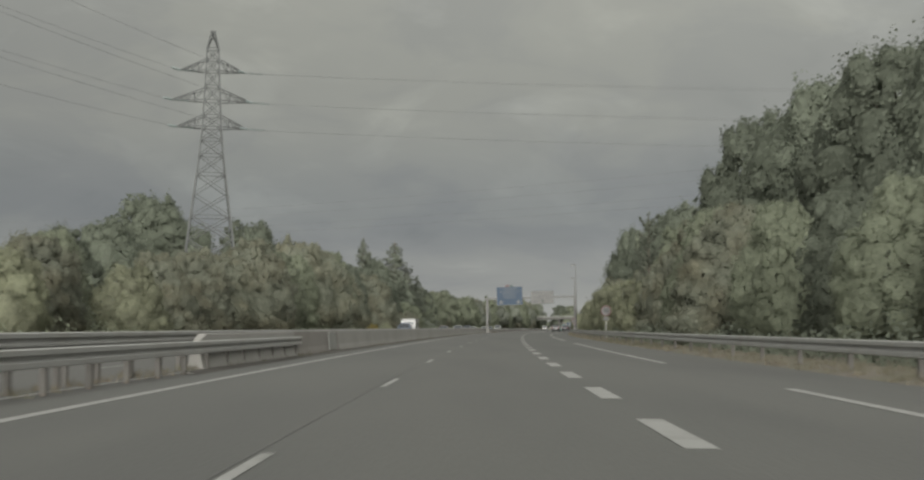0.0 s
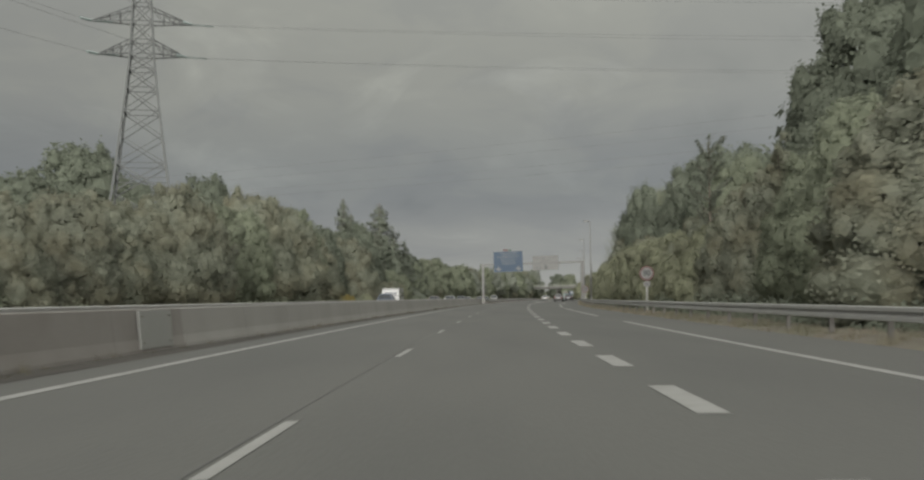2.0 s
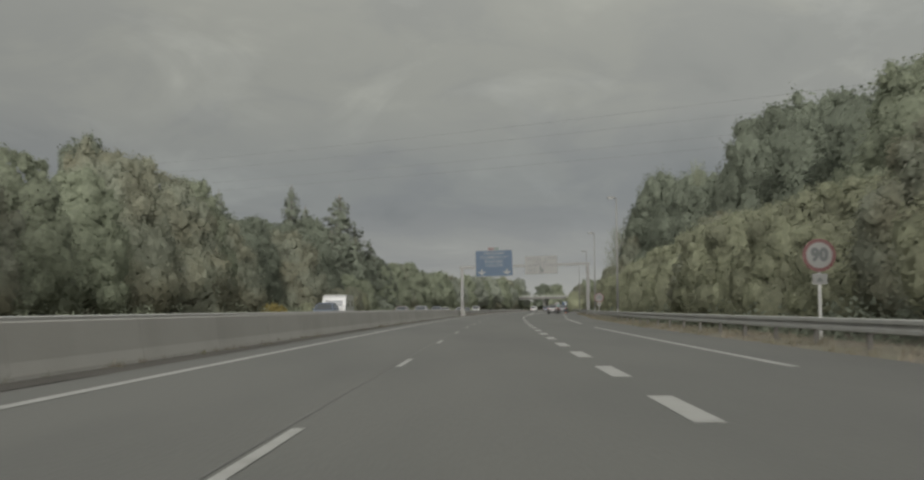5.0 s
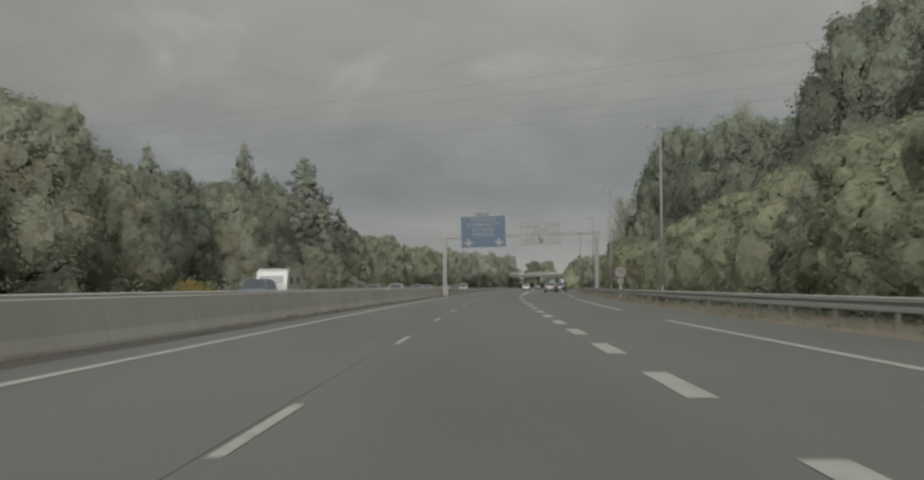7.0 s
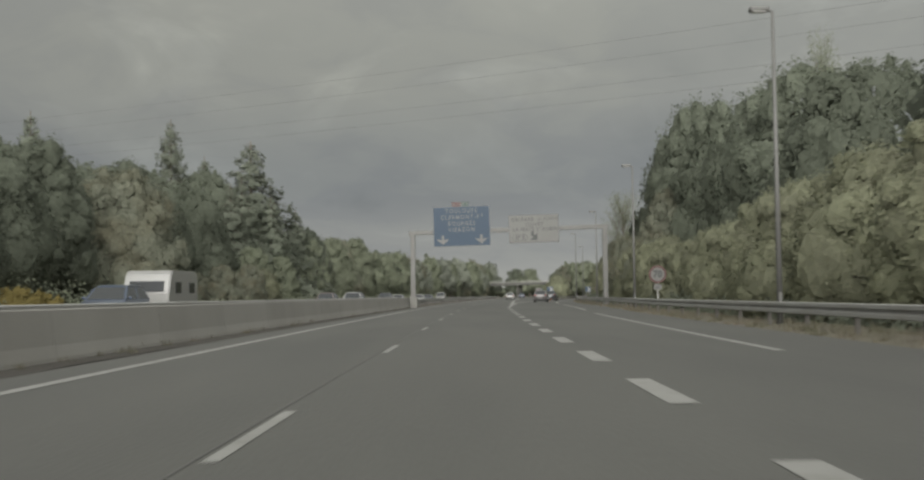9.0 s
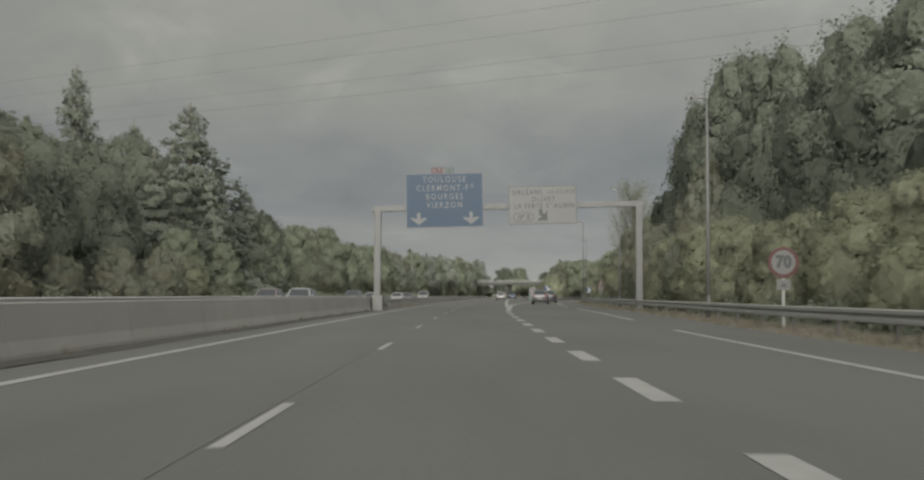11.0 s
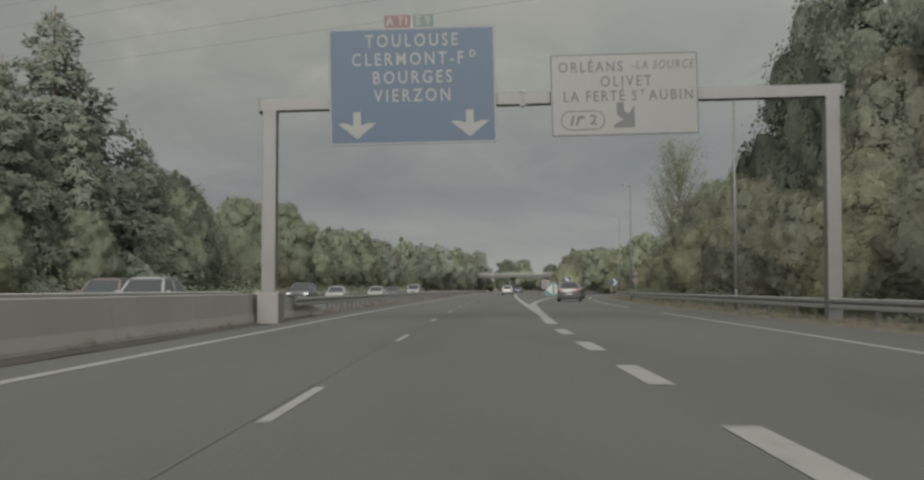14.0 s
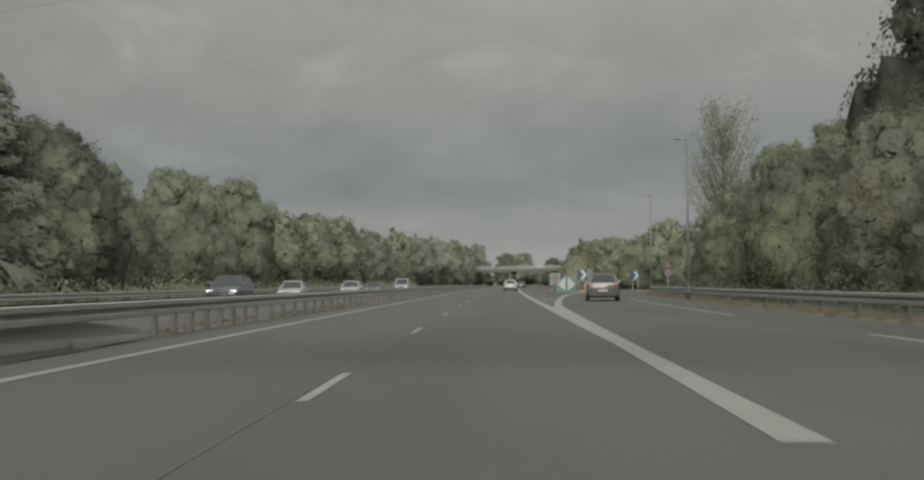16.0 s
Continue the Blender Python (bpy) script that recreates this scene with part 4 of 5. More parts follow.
def broadleaf(seed, h, w, base, n_lobes, mat, leaf=0.16, count=24000, trunk_r=0.22, peak=0.62, sprigs=190, fine=True):
    """A crown of lobes with smaller bumps on them round limbs. base: height at which the crown starts. Returns trunk and crown meshes."""
    rng = np.random.default_rng(seed)
    lobes = []
    bm = bmesh.new()
    rod(bm, (0, 0, -0.2), (0, 0, h * 0.74), trunk_r, trunk_r * 0.3, 9)
    for i in range(n_lobes):
        f = (i + 0.5) / n_lobes
        z = base + (h - base) * (0.10 + 0.80 * f)
        prof = math.sin(math.pi * min(1, max(0.0, (0.12 + 0.88 * ((z - base) / (h - base))) ** peak))) ** 0.6 if z < h * 0.97 else 0.2
        a = i * 2.4 + rng.uniform(-0.4, 0.4)
        r = w / 2 * prof * rng.uniform(0.45, 0.80)
        size = w * rng.uniform(0.11, 0.20) * (0.50 + 0.66 * prof)
        c = (r * math.cos(a), r * math.sin(a), z)
        lobes.append((c, (size, size, size * rng.uniform(0.85, 1.45))))
        limb(bm, (0, 0, min(h * 0.70, max(0.5, z - (0.25 + r * 0.5)))), c, trunk_r * 0.36, 0.03, rng)
    for (x, y, z), (rx, ry, rz) in list(lobes):
        for k in range(3):
            d = Vector((x / w + rng.normal() * 0.5, y / w + rng.normal() * 0.5, 0.35 + rng.normal() * 0.5)).normalized()
            q = rx * rng.uniform(0.25, 0.48)
            lobes.append(((x + d.x * rx * 0.9, y + d.y * ry * 0.9, z + d.z * rz * 0.9), (q, q, q * rng.uniform(0.9, 1.9))))
    lobes.append(((0, 0, base + (h - base) * 0.45), (w * 0.30, w * 0.30, (h - base) * 0.36)))
    lobes.append(((rng.normal() * 0.3, rng.normal() * 0.3, h - w * 0.12), (w * 0.12, w * 0.12, w * 0.12)))
    me_t = bpy.data.meshes.new("trunk")
    bm.to_mesh(me_t)
    bm.free()
    me_t.materials.append(M_BARK)
    heap = Heap(rng, lobes, np.array((0, 0, base + (h - base) * 0.42)))
    pts, face = heap.coat(count)
    mass, mface = heap.mass(3 if fine else 2, 2 if fine else 1, w * 0.15)
    # twigs that stand out of the crown's outline
    start = rng.integers(0, len(pts), sprigs)
    way = face[start] + rng.normal(size=(sprigs, 3)) * 0.4 + np.array((0, 0, 0.5))
    way /= np.linalg.norm(way, axis=1)[:, None]
    q = np.tile(np.linspace(0.0, 1.0, 7), sprigs)
    twig = np.repeat(pts[start], 7, axis=0) + np.repeat(way * (w * rng.uniform(0.02, 0.065, sprigs))[:, None], 7, axis=0) * q[:, None] + rng.normal(size=(sprigs * 7, 3)) * leaf * 0.45
    loose = np.concatenate([np.full(len(pts), 0.45), np.full(len(twig), 0.5)])[:, None]
    pts, face = np.concatenate([pts, twig]), np.concatenate([face, np.repeat(face[start], 7, axis=0)])
    # the side out of the camera's view carries fewer and coarser sprays
    unseen = (pts[:, 1] / (w / 2) + face[:, 1]) > 0.30
    keep = ~unseen | (rng.uniform(0, 1, len(pts)) < 0.12)
    pts, face, unseen, loose = pts[keep], face[keep], unseen[keep], loose[keep]
    leaves = leaf_sprays(rng, pts, leaf * np.where(unseen, 2.6, 1.0), aspect=0.95, outward=face, loose=loose)
    front = (mass.mean(1)[:, 1] / (w / 2) + mface[:, 1]) < 0.40
    mass, mface = mass[front], mface[front]
    verts = np.concatenate([leaves, mass.reshape(-1, 3)])
    verts[:, 2] *= h / np.quantile(pts[:, 2], 0.998)
    return me_t, mesh_from(verts, mat, "crown", np.concatenate([face, mface])), h, w


def conifer(seed, h, w, mat, tiers=25):
    """Tiers of drooping boughs on a straight stem, uneven in length, with air between the upper ones."""
    rng = np.random.default_rng(seed)
    bm = bmesh.new()
    rod(bm, (0, 0, -0.2), (0, 0, h * 0.985), 0.26, 0.03, 8)
    pts, face, deep, dface, sizes = [], [], [], [], []
    for t in range(tiers):
        f = (t + rng.uniform(-0.3, 0.3)) / tiers
        z = h * (0.05 + 0.94 * max(0.0, f))
        reach = w / 2 * max(0.0, 1 - f) ** 0.8 * rng.uniform(0.80, 1.10) + 0.12
        n = int(11 - 4 * f)
        for b in range(n):
            a = 2 * math.pi * b / n + rng.uniform(-0.4, 0.4) + t
            r = reach * rng.uniform(0.6, 1.15)
            zb = z + rng.uniform(-0.75, 0.75) * h / tiers * (1 - 0.5 * f)
            m = int(10 + 27 * r)
            sizes.append(np.full(m, 0.17 + 0.20 * min(1.0, r / 2.5)))
            q = np.sqrt(rng.uniform(0.01, 1, m))
            side = rng.normal(size=m) * (0.07 + 0.19 * r * (1.05 - q * 0.85))
            zz = zb - q * r * 0.34 + (q ** 3) * r * 0.20 + rng.normal(size=m) * 0.10 - rng.uniform(0, 0.85, m) * (0.4 + 0.3 * r)
            pts.append(np.stack([np.cos(a) * q * r - np.sin(a) * side, np.sin(a) * q * r + np.cos(a) * side, zz], 1))
            face.append(np.tile((np.cos(a), np.sin(a), 0.42), (m, 1)))
            if f < 0.86:
                for g in (0.35, 0.62, 0.86):
                    j = a + rng.normal() * 0.12
                    deep.append((g * r * math.cos(j), g * r * math.sin(j), zb - 0.30 * g * r - 0.25))
                    dface.append((math.cos(a), math.sin(a), 0.42))
            rod(bm, (0, 0, zb), (r * 0.8 * math.cos(a), r * 0.8 * math.sin(a), zb - r * 0.2), 0.035, 0.01, 3)
    me_t = bpy.data.meshes.new("trunk")
    bm.to_mesh(me_t)
    bm.free()
    me_t.materials.append(M_BARK)
    p, face, inner, toward = np.concatenate(pts), np.concatenate(face), np.array(deep), np.array(dface)
    big = 0.35 + 0.16 * np.linalg.norm(inner[:, :2], axis=1)
    leaves = np.concatenate([leaf_sprays(rng, p, np.concatenate(sizes), 0.2, 0.5, face, 0.5), leaf_sprays(rng, inner, big, 0.2, 0.8, toward, 0.35)])
    return me_t, mesh_from(leaves, mat, "crown", np.concatenate([face + rng.normal(size=face.shape) * 0.15, toward])), h, w


def young_pine(seed, h, w, mat):
    """A thin stem with few upturned arms, each a brush of needles, and a bare-topped leader."""
    rng = np.random.default_rng(seed)
    bm = bmesh.new()
    rod(bm, (0, 0, -0.2), (0, 0, h * 0.96), 0.10, 0.03, 8)
    pts, face = [], []

    def brush(a, b, r, n):
        a, b = np.array(a), np.array(b)
        q = rng.uniform(0.12, 1.02, n)
        off = rng.normal(size=(n, 3)) * r * (1.15 - 0.5 * q)[:, None]
        pts.append(a * (1 - q)[:, None] + b * q[:, None] + off)
        face.append(off / r + np.array((0, 0, 0.4)))
        rod(bm, a, b, 0.035, 0.015, 5)

    brush((0, 0, h * 0.80), (0.05, 0, h), 0.10, 170)
    for k in range(17):
        f = 0.42 + 0.50 * k / 17
        a = k * 2.4 + rng.uniform(-0.3, 0.3)
        r = w / 2 * (1.12 - 0.75 * f) * rng.uniform(0.8, 1.15)
        brush((0, 0, h * f), (r * math.cos(a), r * math.sin(a), h * f + r * rng.uniform(0.7, 1.1)), 0.115, int(60 + 110 * r))
    me_t = bpy.data.meshes.new("trunk")
    bm.to_mesh(me_t)
    bm.free()
    me_t.materials.append(M_BARK)
    face = np.concatenate(face)
    return me_t, mesh_from(leaf_sprays(rng, np.concatenate(pts), 0.15, aspect=0.6, outward=face, loose=0.6), mat, "crown", face), h, w


def open_poplar(seed, h, w, mat):
    """A thin tree of steep bare limbs with loose leaves along them."""
    rng = np.random.default_rng(seed)
    bm = bmesh.new()
    rod(bm, (0, 0, -0.2), (0, 0, h * 0.86), 0.22, 0.04, 8)
    pts = []
    for i in range(70):
        f = rng.uniform(0.18, 0.80)
        a, z0 = rng.uniform(0, 6.28), h * f
        r = w / 2 * rng.uniform(0.45, 1.0) * (1.15 - 0.5 * f)
        z1 = min(h * rng.uniform(0.96, 1.02), z0 + r * rng.uniform(1.5, 2.6))
        tip = (r * math.cos(a), r * math.sin(a), z1)
        rod(bm, (0, 0, z0), tip, 0.05, 0.012, 5)
        m = int(75 + 34 * r)
        q = rng.uniform(0.25, 1.03, m)[:, None]
        pts.append(np.array((0, 0, z0)) * (1 - q) + np.array(tip) * q + rng.normal(size=(m, 3)) * (0.16 + 0.22 * q))
    me_t = bpy.data.meshes.new("trunk")
    bm.to_mesh(me_t)
    bm.free()
    me_t.materials.append(M_BARK)
    return me_t, mesh_from(leaf_sprays(rng, np.concatenate(pts), 0.19), mat, "crown"), h, w


KIND = {
    "oak": [broadleaf(11 + i, 16, 14, 1.5, 46, M_LEAF_DARK, 0.235, 50000, 0.4) for i in range(4)],
    "tree": [broadleaf(21 + i, 11, 8, 0.4, 40, M_LEAF_MID, 0.138, 45000) for i in range(3)],
    "dark": [broadleaf(25 + i, 11, 8, 0.4, 40, M_LEAF_DARK, 0.15, 37000) for i in range(3)],
    "pale": [broadleaf(31 + i, 9, 7.5, 0.1, 40, M_LEAF_PALE, 0.128, 45000, 0.16) for i in range(4)],
    "bush": [broadleaf(41 + i, 5.5, 5.5, 0.0, 36, M_LEAF_YELLOW, 0.092, 45000, 0.10) for i in range(3)],
    "broom": [broadleaf(46, 2.0, 3.0, 0.0, 16, M_LEAF_GOLD, 0.06, 12000, 0.05)],
    "spruce": [conifer(51 + i, 20, 11, M_NEEDLE) for i in range(3)],
    "slim": [broadleaf(61 + i, 11, 2.8, 0.4, 24, M_LEAF_PALE, 0.10, 26000, 0.12, 0.8) for i in range(2)],
    "sapling": [young_pine(58, 11, 4.2, M_NEEDLE)],
    "poplar": [open_poplar(71, 19, 8.0, M_LEAF_MID)],
}
FAR_KIND = {
    "oak": [broadleaf(81 + i, 16, 14, 1.5, 26, M_LEAF_DARK, 0.42, 8000, 0.4, fine=False) for i in range(2)],
    "tree": [broadleaf(84 + i, 11, 8, 0.4, 20, M_LEAF_MID, 0.31, 7200, fine=False) for i in range(2)],
    "dark": [broadleaf(91 + i, 11, 8, 0.4, 20, M_LEAF_DARK, 0.31, 7200, fine=False) for i in range(2)],
    "grey": [broadleaf(95 + i, 12, 8.5, 1.8, 18, M_LEAF_HAZE_GREY, 0.30, 7200, 0.24, fine=False) for i in range(2)],
    "pale": [broadleaf(87 + i, 9, 7.5, 0.1, 20, M_LEAF_PALE, 0.28, 7200, 0.16, fine=False) for i in range(2)],
}
TREE_TEXT = {
    "oak": ("tree", "large dark green oak with a broad dense crown", "tree"),
    "tree": ("tree", "green broadleaf tree with a full crown to the ground", "tree"),
    "dark": ("tree", "dark green broadleaf tree in a dense wood", "tree"),
    "pale": ("tree", "pale grey-green willow-like tree in the roadside wood", "tree"),
    "bush": ("bush", "yellow-green roadside bush with dense leaves", "bush"),
    "broom": ("bush", "low golden-yellow broom bush behind the barrier", "bush"),
    "grey": ("tree", "grey-green willow paled for distance haze, with a loose crown on a bare trunk", "tree"),
    "spruce": ("spruce_tree", "dark green pointed spruce with drooping boughs", "spruce"),
    "slim": ("tree", "slim upright pale green young tree", "tree"),
    "sapling": ("young_pine", "thin young pine with few upturned boughs", "pine"),
    "poplar": ("poplar_tree", "tall thin-crowned poplar with bare gaps", "poplar"),
}
tree_rng = random.Random(5)


def plant(kind, s, d, h, w=None, sink=0.0):
    name, label, cat = TREE_TEXT[kind]
    far = kind in FAR_KIND and (s > 320 or (d < -36 and s > 175))
    me_t, me_c, h0, w0 = tree_rng.choice((FAR_KIND if far else KIND)[kind])
    kz = h / h0
    kx = (w / w0) if w else kz * tree_rng.uniform(0.9, 1.15)
    g = thing(name, Matrix.Translation(rd(s, d, -sink)) @ Matrix.Rotation((0.65 if d < 0 else -0.65) + tree_rng.uniform(-0.7, 0.7), 4, "Z") @ Matrix.Diagonal((kx, kx, kz, 1)), label, cat, "roadside trees")
    share("trunk", me_t, g, Matrix())
    share("crown", me_c, g, Matrix())


LEFT = [("bush", 52, -23.5, 5.0), ("pale", 59, -25, 6.2), ("tree", 66, -27, 7.0), ("bush", 70, -23.5, 5.2),
        ("pale", 77, -24, 6.4), ("pale", 84, -23.5, 7.0), ("pale", 91, -24, 7.6), ("pale", 97, -23.5, 7.6), ("pale", 105, -24, 9.6), ("pale", 113.5, -25, 8.8),
        ("tree", 121, -25.5, 9.4), ("tree", 130, -25.5, 9.6), ("pale", 138, -26.5, 12.6, 9), ("pale", 145, -25.5, 12.0), ("tree", 152, -25, 11.6), ("pale", 160, -25, 9.6),
        ("dark", 170, -27, 9.0), ("dark", 178, -28, 10.5), ("dark", 187, -29, 11.5), ("pale", 196, -26.5, 10.6), ("dark", 203, -29, 12.0), ("dark", 212, -30, 12.5),
        ("dark", 221, -29, 12.0), ("pale", 203, -23.2, 3.2), ("bush", 228, -23.5, 4.0), ("broom", 168, -21.9, 1.7), ("broom", 171.5, -22.1, 1.4), ("bush", 188, -22.4, 1.9), ("pale", 213.5, -23.6, 4.0), ("pale", 221, -22.9, 4.3),
        ("oak", 157, -53, 20.5, 20), ("oak", 143, -53, 15.5, 14), ("oak", 191, -48.2, 20, 12), ("oak", 163, -38, 17, 9), ("oak", 120, -50, 12.5, 11), ("oak", 100, -52, 11.5, 11), ("oak", 84, -45, 9.5, 9),
        ("spruce", 207, -38.0, 17.2, 11), ("spruce", 234, -34.5, 20.8, 12), ("spruce", 257.5, -37.5, 19.8, 13), ("spruce", 257, -31.3, 21.6, 21), ("pale", 225, -32.2, 12.4, 5.6), ("dark", 239, -41, 15.6, 12), ("dark", 248, -34, 16.6, 10), ("dark", 228, -37, 14.2, 10), ("dark", 263, -34, 14.6, 10), ("dark", 216, -36, 13.4, 9),
        ("spruce", 217, -31.5, 13.5, 11), ("spruce", 238, -29, 14.0, 10), ("spruce", 245, -29.5, 15.5, 11), ("spruce", 252, -27.6, 14, 10), ("spruce", 262, -26.5, 13, 10), ("dark", 270, -27.5, 11),
        ("tree", 234, -25.6, 6.5), ("tree", 248, -25.4, 6.0), ("tree", 262, -25.2, 6.6),
        ("oak", 196, -38, 14.5, 11), ("oak", 212, -39, 15.0, 11), ("oak", 182, -39, 13, 10)]
for k in range(18):
    s = 268 + 8.6 * k
    LEFT.append((("tree", "dark", "tree", "tree", "pale")[k % 5], s, -26 - (k * 37 % 5) * 0.9, 9.3 + (k * 29 % 7) * 0.42))
# far row: the grey crowns have the haze of distance painted in
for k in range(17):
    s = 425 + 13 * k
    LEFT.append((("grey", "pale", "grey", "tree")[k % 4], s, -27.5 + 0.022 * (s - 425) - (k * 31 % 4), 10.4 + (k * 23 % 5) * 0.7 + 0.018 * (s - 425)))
RIGHT = [("tree", 25, 12.6, 5.4), ("tree", 30, 14.5, 7.4), ("tree", 34, 12.8, 5.6), ("dark", 40, 13, 6.0), ("tree", 45, 12.6, 5.4), ("tree", 51, 13.4, 6.8),
         ("pale", 58, 12.8, 7.4), ("tree", 65, 13, 8.0), ("tree", 72, 13.4, 7.2), ("slim", 75.5, 12.6, 8.2), ("pale", 79, 13.2, 7.0), ("pale", 85, 13.2, 6.8), ("sapling", 90.4, 12.1, 10.3), ("bush", 90, 12.8, 5.6), ("pale", 97, 13.4, 6.6),
         ("bush", 103, 12.9, 5.6), ("bush", 109, 12.5, 5.8), ("bush", 116, 12.3, 5.8), ("bush", 123, 12.4, 6.0), ("pale", 130, 13, 6.6), ("bush", 137, 12.5, 5.9), ("bush", 144, 12.4, 5.6),
         ("bush", 151, 12.4, 5.6), ("bush", 158, 12.6, 5.5), ("bush", 165, 12.9, 5.2), ("bush", 172, 13.2, 4.9), ("bush", 180, 13.3, 4.8), ("bush", 188, 13.6, 4.6), ("bush", 197, 14, 4.8),
         # from s = 240 the pale kind stands in for haze over distant crowns
         ("bush", 205, 14.2, 5.6), ("pale", 213, 14.6, 6.4), ("pale", 229, 18.2, 11.6, 7.4), ("bush", 221, 14.6, 5.6), ("pale", 231, 14.8, 5.6), ("pale", 240, 16, 6.4), ("pale", 250, 16.6, 8.2), ("bush", 259, 16.2, 6.2), ("pale", 268, 17, 8.6),
         ("tree", 278, 18, 8.2), ("bush", 288, 18, 6.0), ("pale", 297, 20.5, 9.6), ("tree", 293, 23, 12.2), ("pale", 306, 19.5, 7.0), ("bush", 331, 22.5, 5.4), ("bush", 326, 20.5, 5.5),
         ("oak", 43, 20.5, 15.0, 11), ("oak", 56, 20.5, 15.2, 11), ("oak", 69, 21, 16.6, 12), ("oak", 85, 20.4, 17.4, 13), ("oak", 91, 27, 20.0, 12), ("oak", 98, 23, 15.8, 11), ("tree", 110, 18, 11.5, 9),
         ("oak", 121, 20.7, 13.2, 11), ("oak", 134, 21, 14.2, 11), ("oak", 158, 26.2, 18.8, 18.5), ("oak", 151, 21.4, 16.6, 10.5), ("poplar", 181.4, 20.2, 16.4, 2.6), ("oak", 179, 22, 14.2, 12), ("oak", 194, 22.5, 17.0, 12.5), ("oak", 209, 23.5, 18.0, 12),
         ("oak", 225, 23.5, 20.0, 12), ("oak", 241, 23.5, 22.6, 13), ("oak", 257, 24.5, 22.2, 13), ("tree", 276, 22.5, 11.5, 9), ("poplar", 312, 21.4, 19.0, 8.5)]
for k in range(22):
    s = 338 + 12 * k
    RIGHT.append((("tree", "bush", "pale", "tree")[k % 4], s, 24 + (k * 17 % 5) * 0.8, (9.6, 7.8, 9.0, 10.6)[k % 4] + 0.006 * (s - 338)))
ISLAND = [("bush", 394, 12.2, 5.0), ("pale", 402, 13.5, 7.0), ("bush", 398, 12.0, 6.0), ("pale", 412, 14, 8.5), ("pale", 427, 15, 9.0), ("tree", 414, 21, 9.5), ("tree", 447, 15.5, 10.5), ("tree", 470, 17, 11),
          ("oak", 500, 19, 12, 11), ("tree", 530, 19, 11.5), ("oak", 565, 21, 13, 12), ("tree", 420, 17, 9.5), ("tree", 432, 20.5, 10.5), ("tree", 405, 17.5, 9.0)]
for row in LEFT + RIGHT + ISLAND:
    plant(*row)
# woods that close the view behind the bridge
for k in range(26):
    plant(("dark", "tree")[k % 2], 680 + (k * 53 % 90), -110 + 11 * k, 12 + (k * 29 % 6), 15)
for k in range(16):
    plant(("tree", "dark")[k % 2], 652 + (k * 31 % 17), -22 - 6 * k if k < 6 else 16 + 6 * (k - 6), 6.5 + (k * 17 % 4) * 0.6, 9)
for k in range(9):
    plant(("dark", "tree")[k % 2], 735 + (k * 7 % 12), -24 + 6 * k, 7.5, 9)


def undergrowth(name, label, s0, s1, line, width, height, n, size, mat, seed, z0=0.0):
    """Low leaves or blades that fill the foot of a wood's edge."""
    rng = np.random.default_rng(seed)
    s = rng.uniform(s0, s1, n)
    hump = 0.55 + 0.45 * np.sin(s * 0.9 + 2.0 * np.sin(s * 0.23)) * np.sin(s * 0.37)
    d = rng.uniform(0, 1, n) ** 1.2
    z = z0 + rng.uniform(0, 1, n) ** 1.3 * height * np.clip(hump, 0.25, 1.0) * (0.45 + 0.55 * d)
    base = np.array([line(v) for v in s]) + np.sign(width) * d * abs(width)
    th = np.interp(s, RS, RT)
    pts = np.stack([np.interp(s, RS, RX) + base * np.cos(th), np.interp(s, RS, RY) - base * np.sin(th), z], 1)
    face = rng.normal(size=(n, 3)) * 0.45 + np.stack([-np.sign(width) * np.cos(th), np.sign(width) * np.sin(th) - 0.3, np.full(n, 0.6)], 1)
    g = new(name, mesh_from(leaf_sprays(rng, pts, size, aspect=0.75, outward=face, loose=0.6), mat, name, face))
    return tagged(g, label, "undergrowth", kind="stuff")


undergrowth("undergrowth", "dense green undergrowth at the foot of the wood", 0, 340, lambda s: rail_line(s) + 1.6, 4.5, 2.6, 72000, 0.15, M_LEAF_DARK, 3)
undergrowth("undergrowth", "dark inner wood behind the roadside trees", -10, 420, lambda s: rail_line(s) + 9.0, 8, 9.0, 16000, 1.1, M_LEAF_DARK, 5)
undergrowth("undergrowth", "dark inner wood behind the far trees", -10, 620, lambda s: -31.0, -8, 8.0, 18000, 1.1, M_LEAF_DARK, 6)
undergrowth("undergrowth", "dense green undergrowth beyond the opposite carriageway", 20, 460, lambda s: -21.4, -4.5, 3.0, 62000, 0.18, M_LEAF_MID, 4)


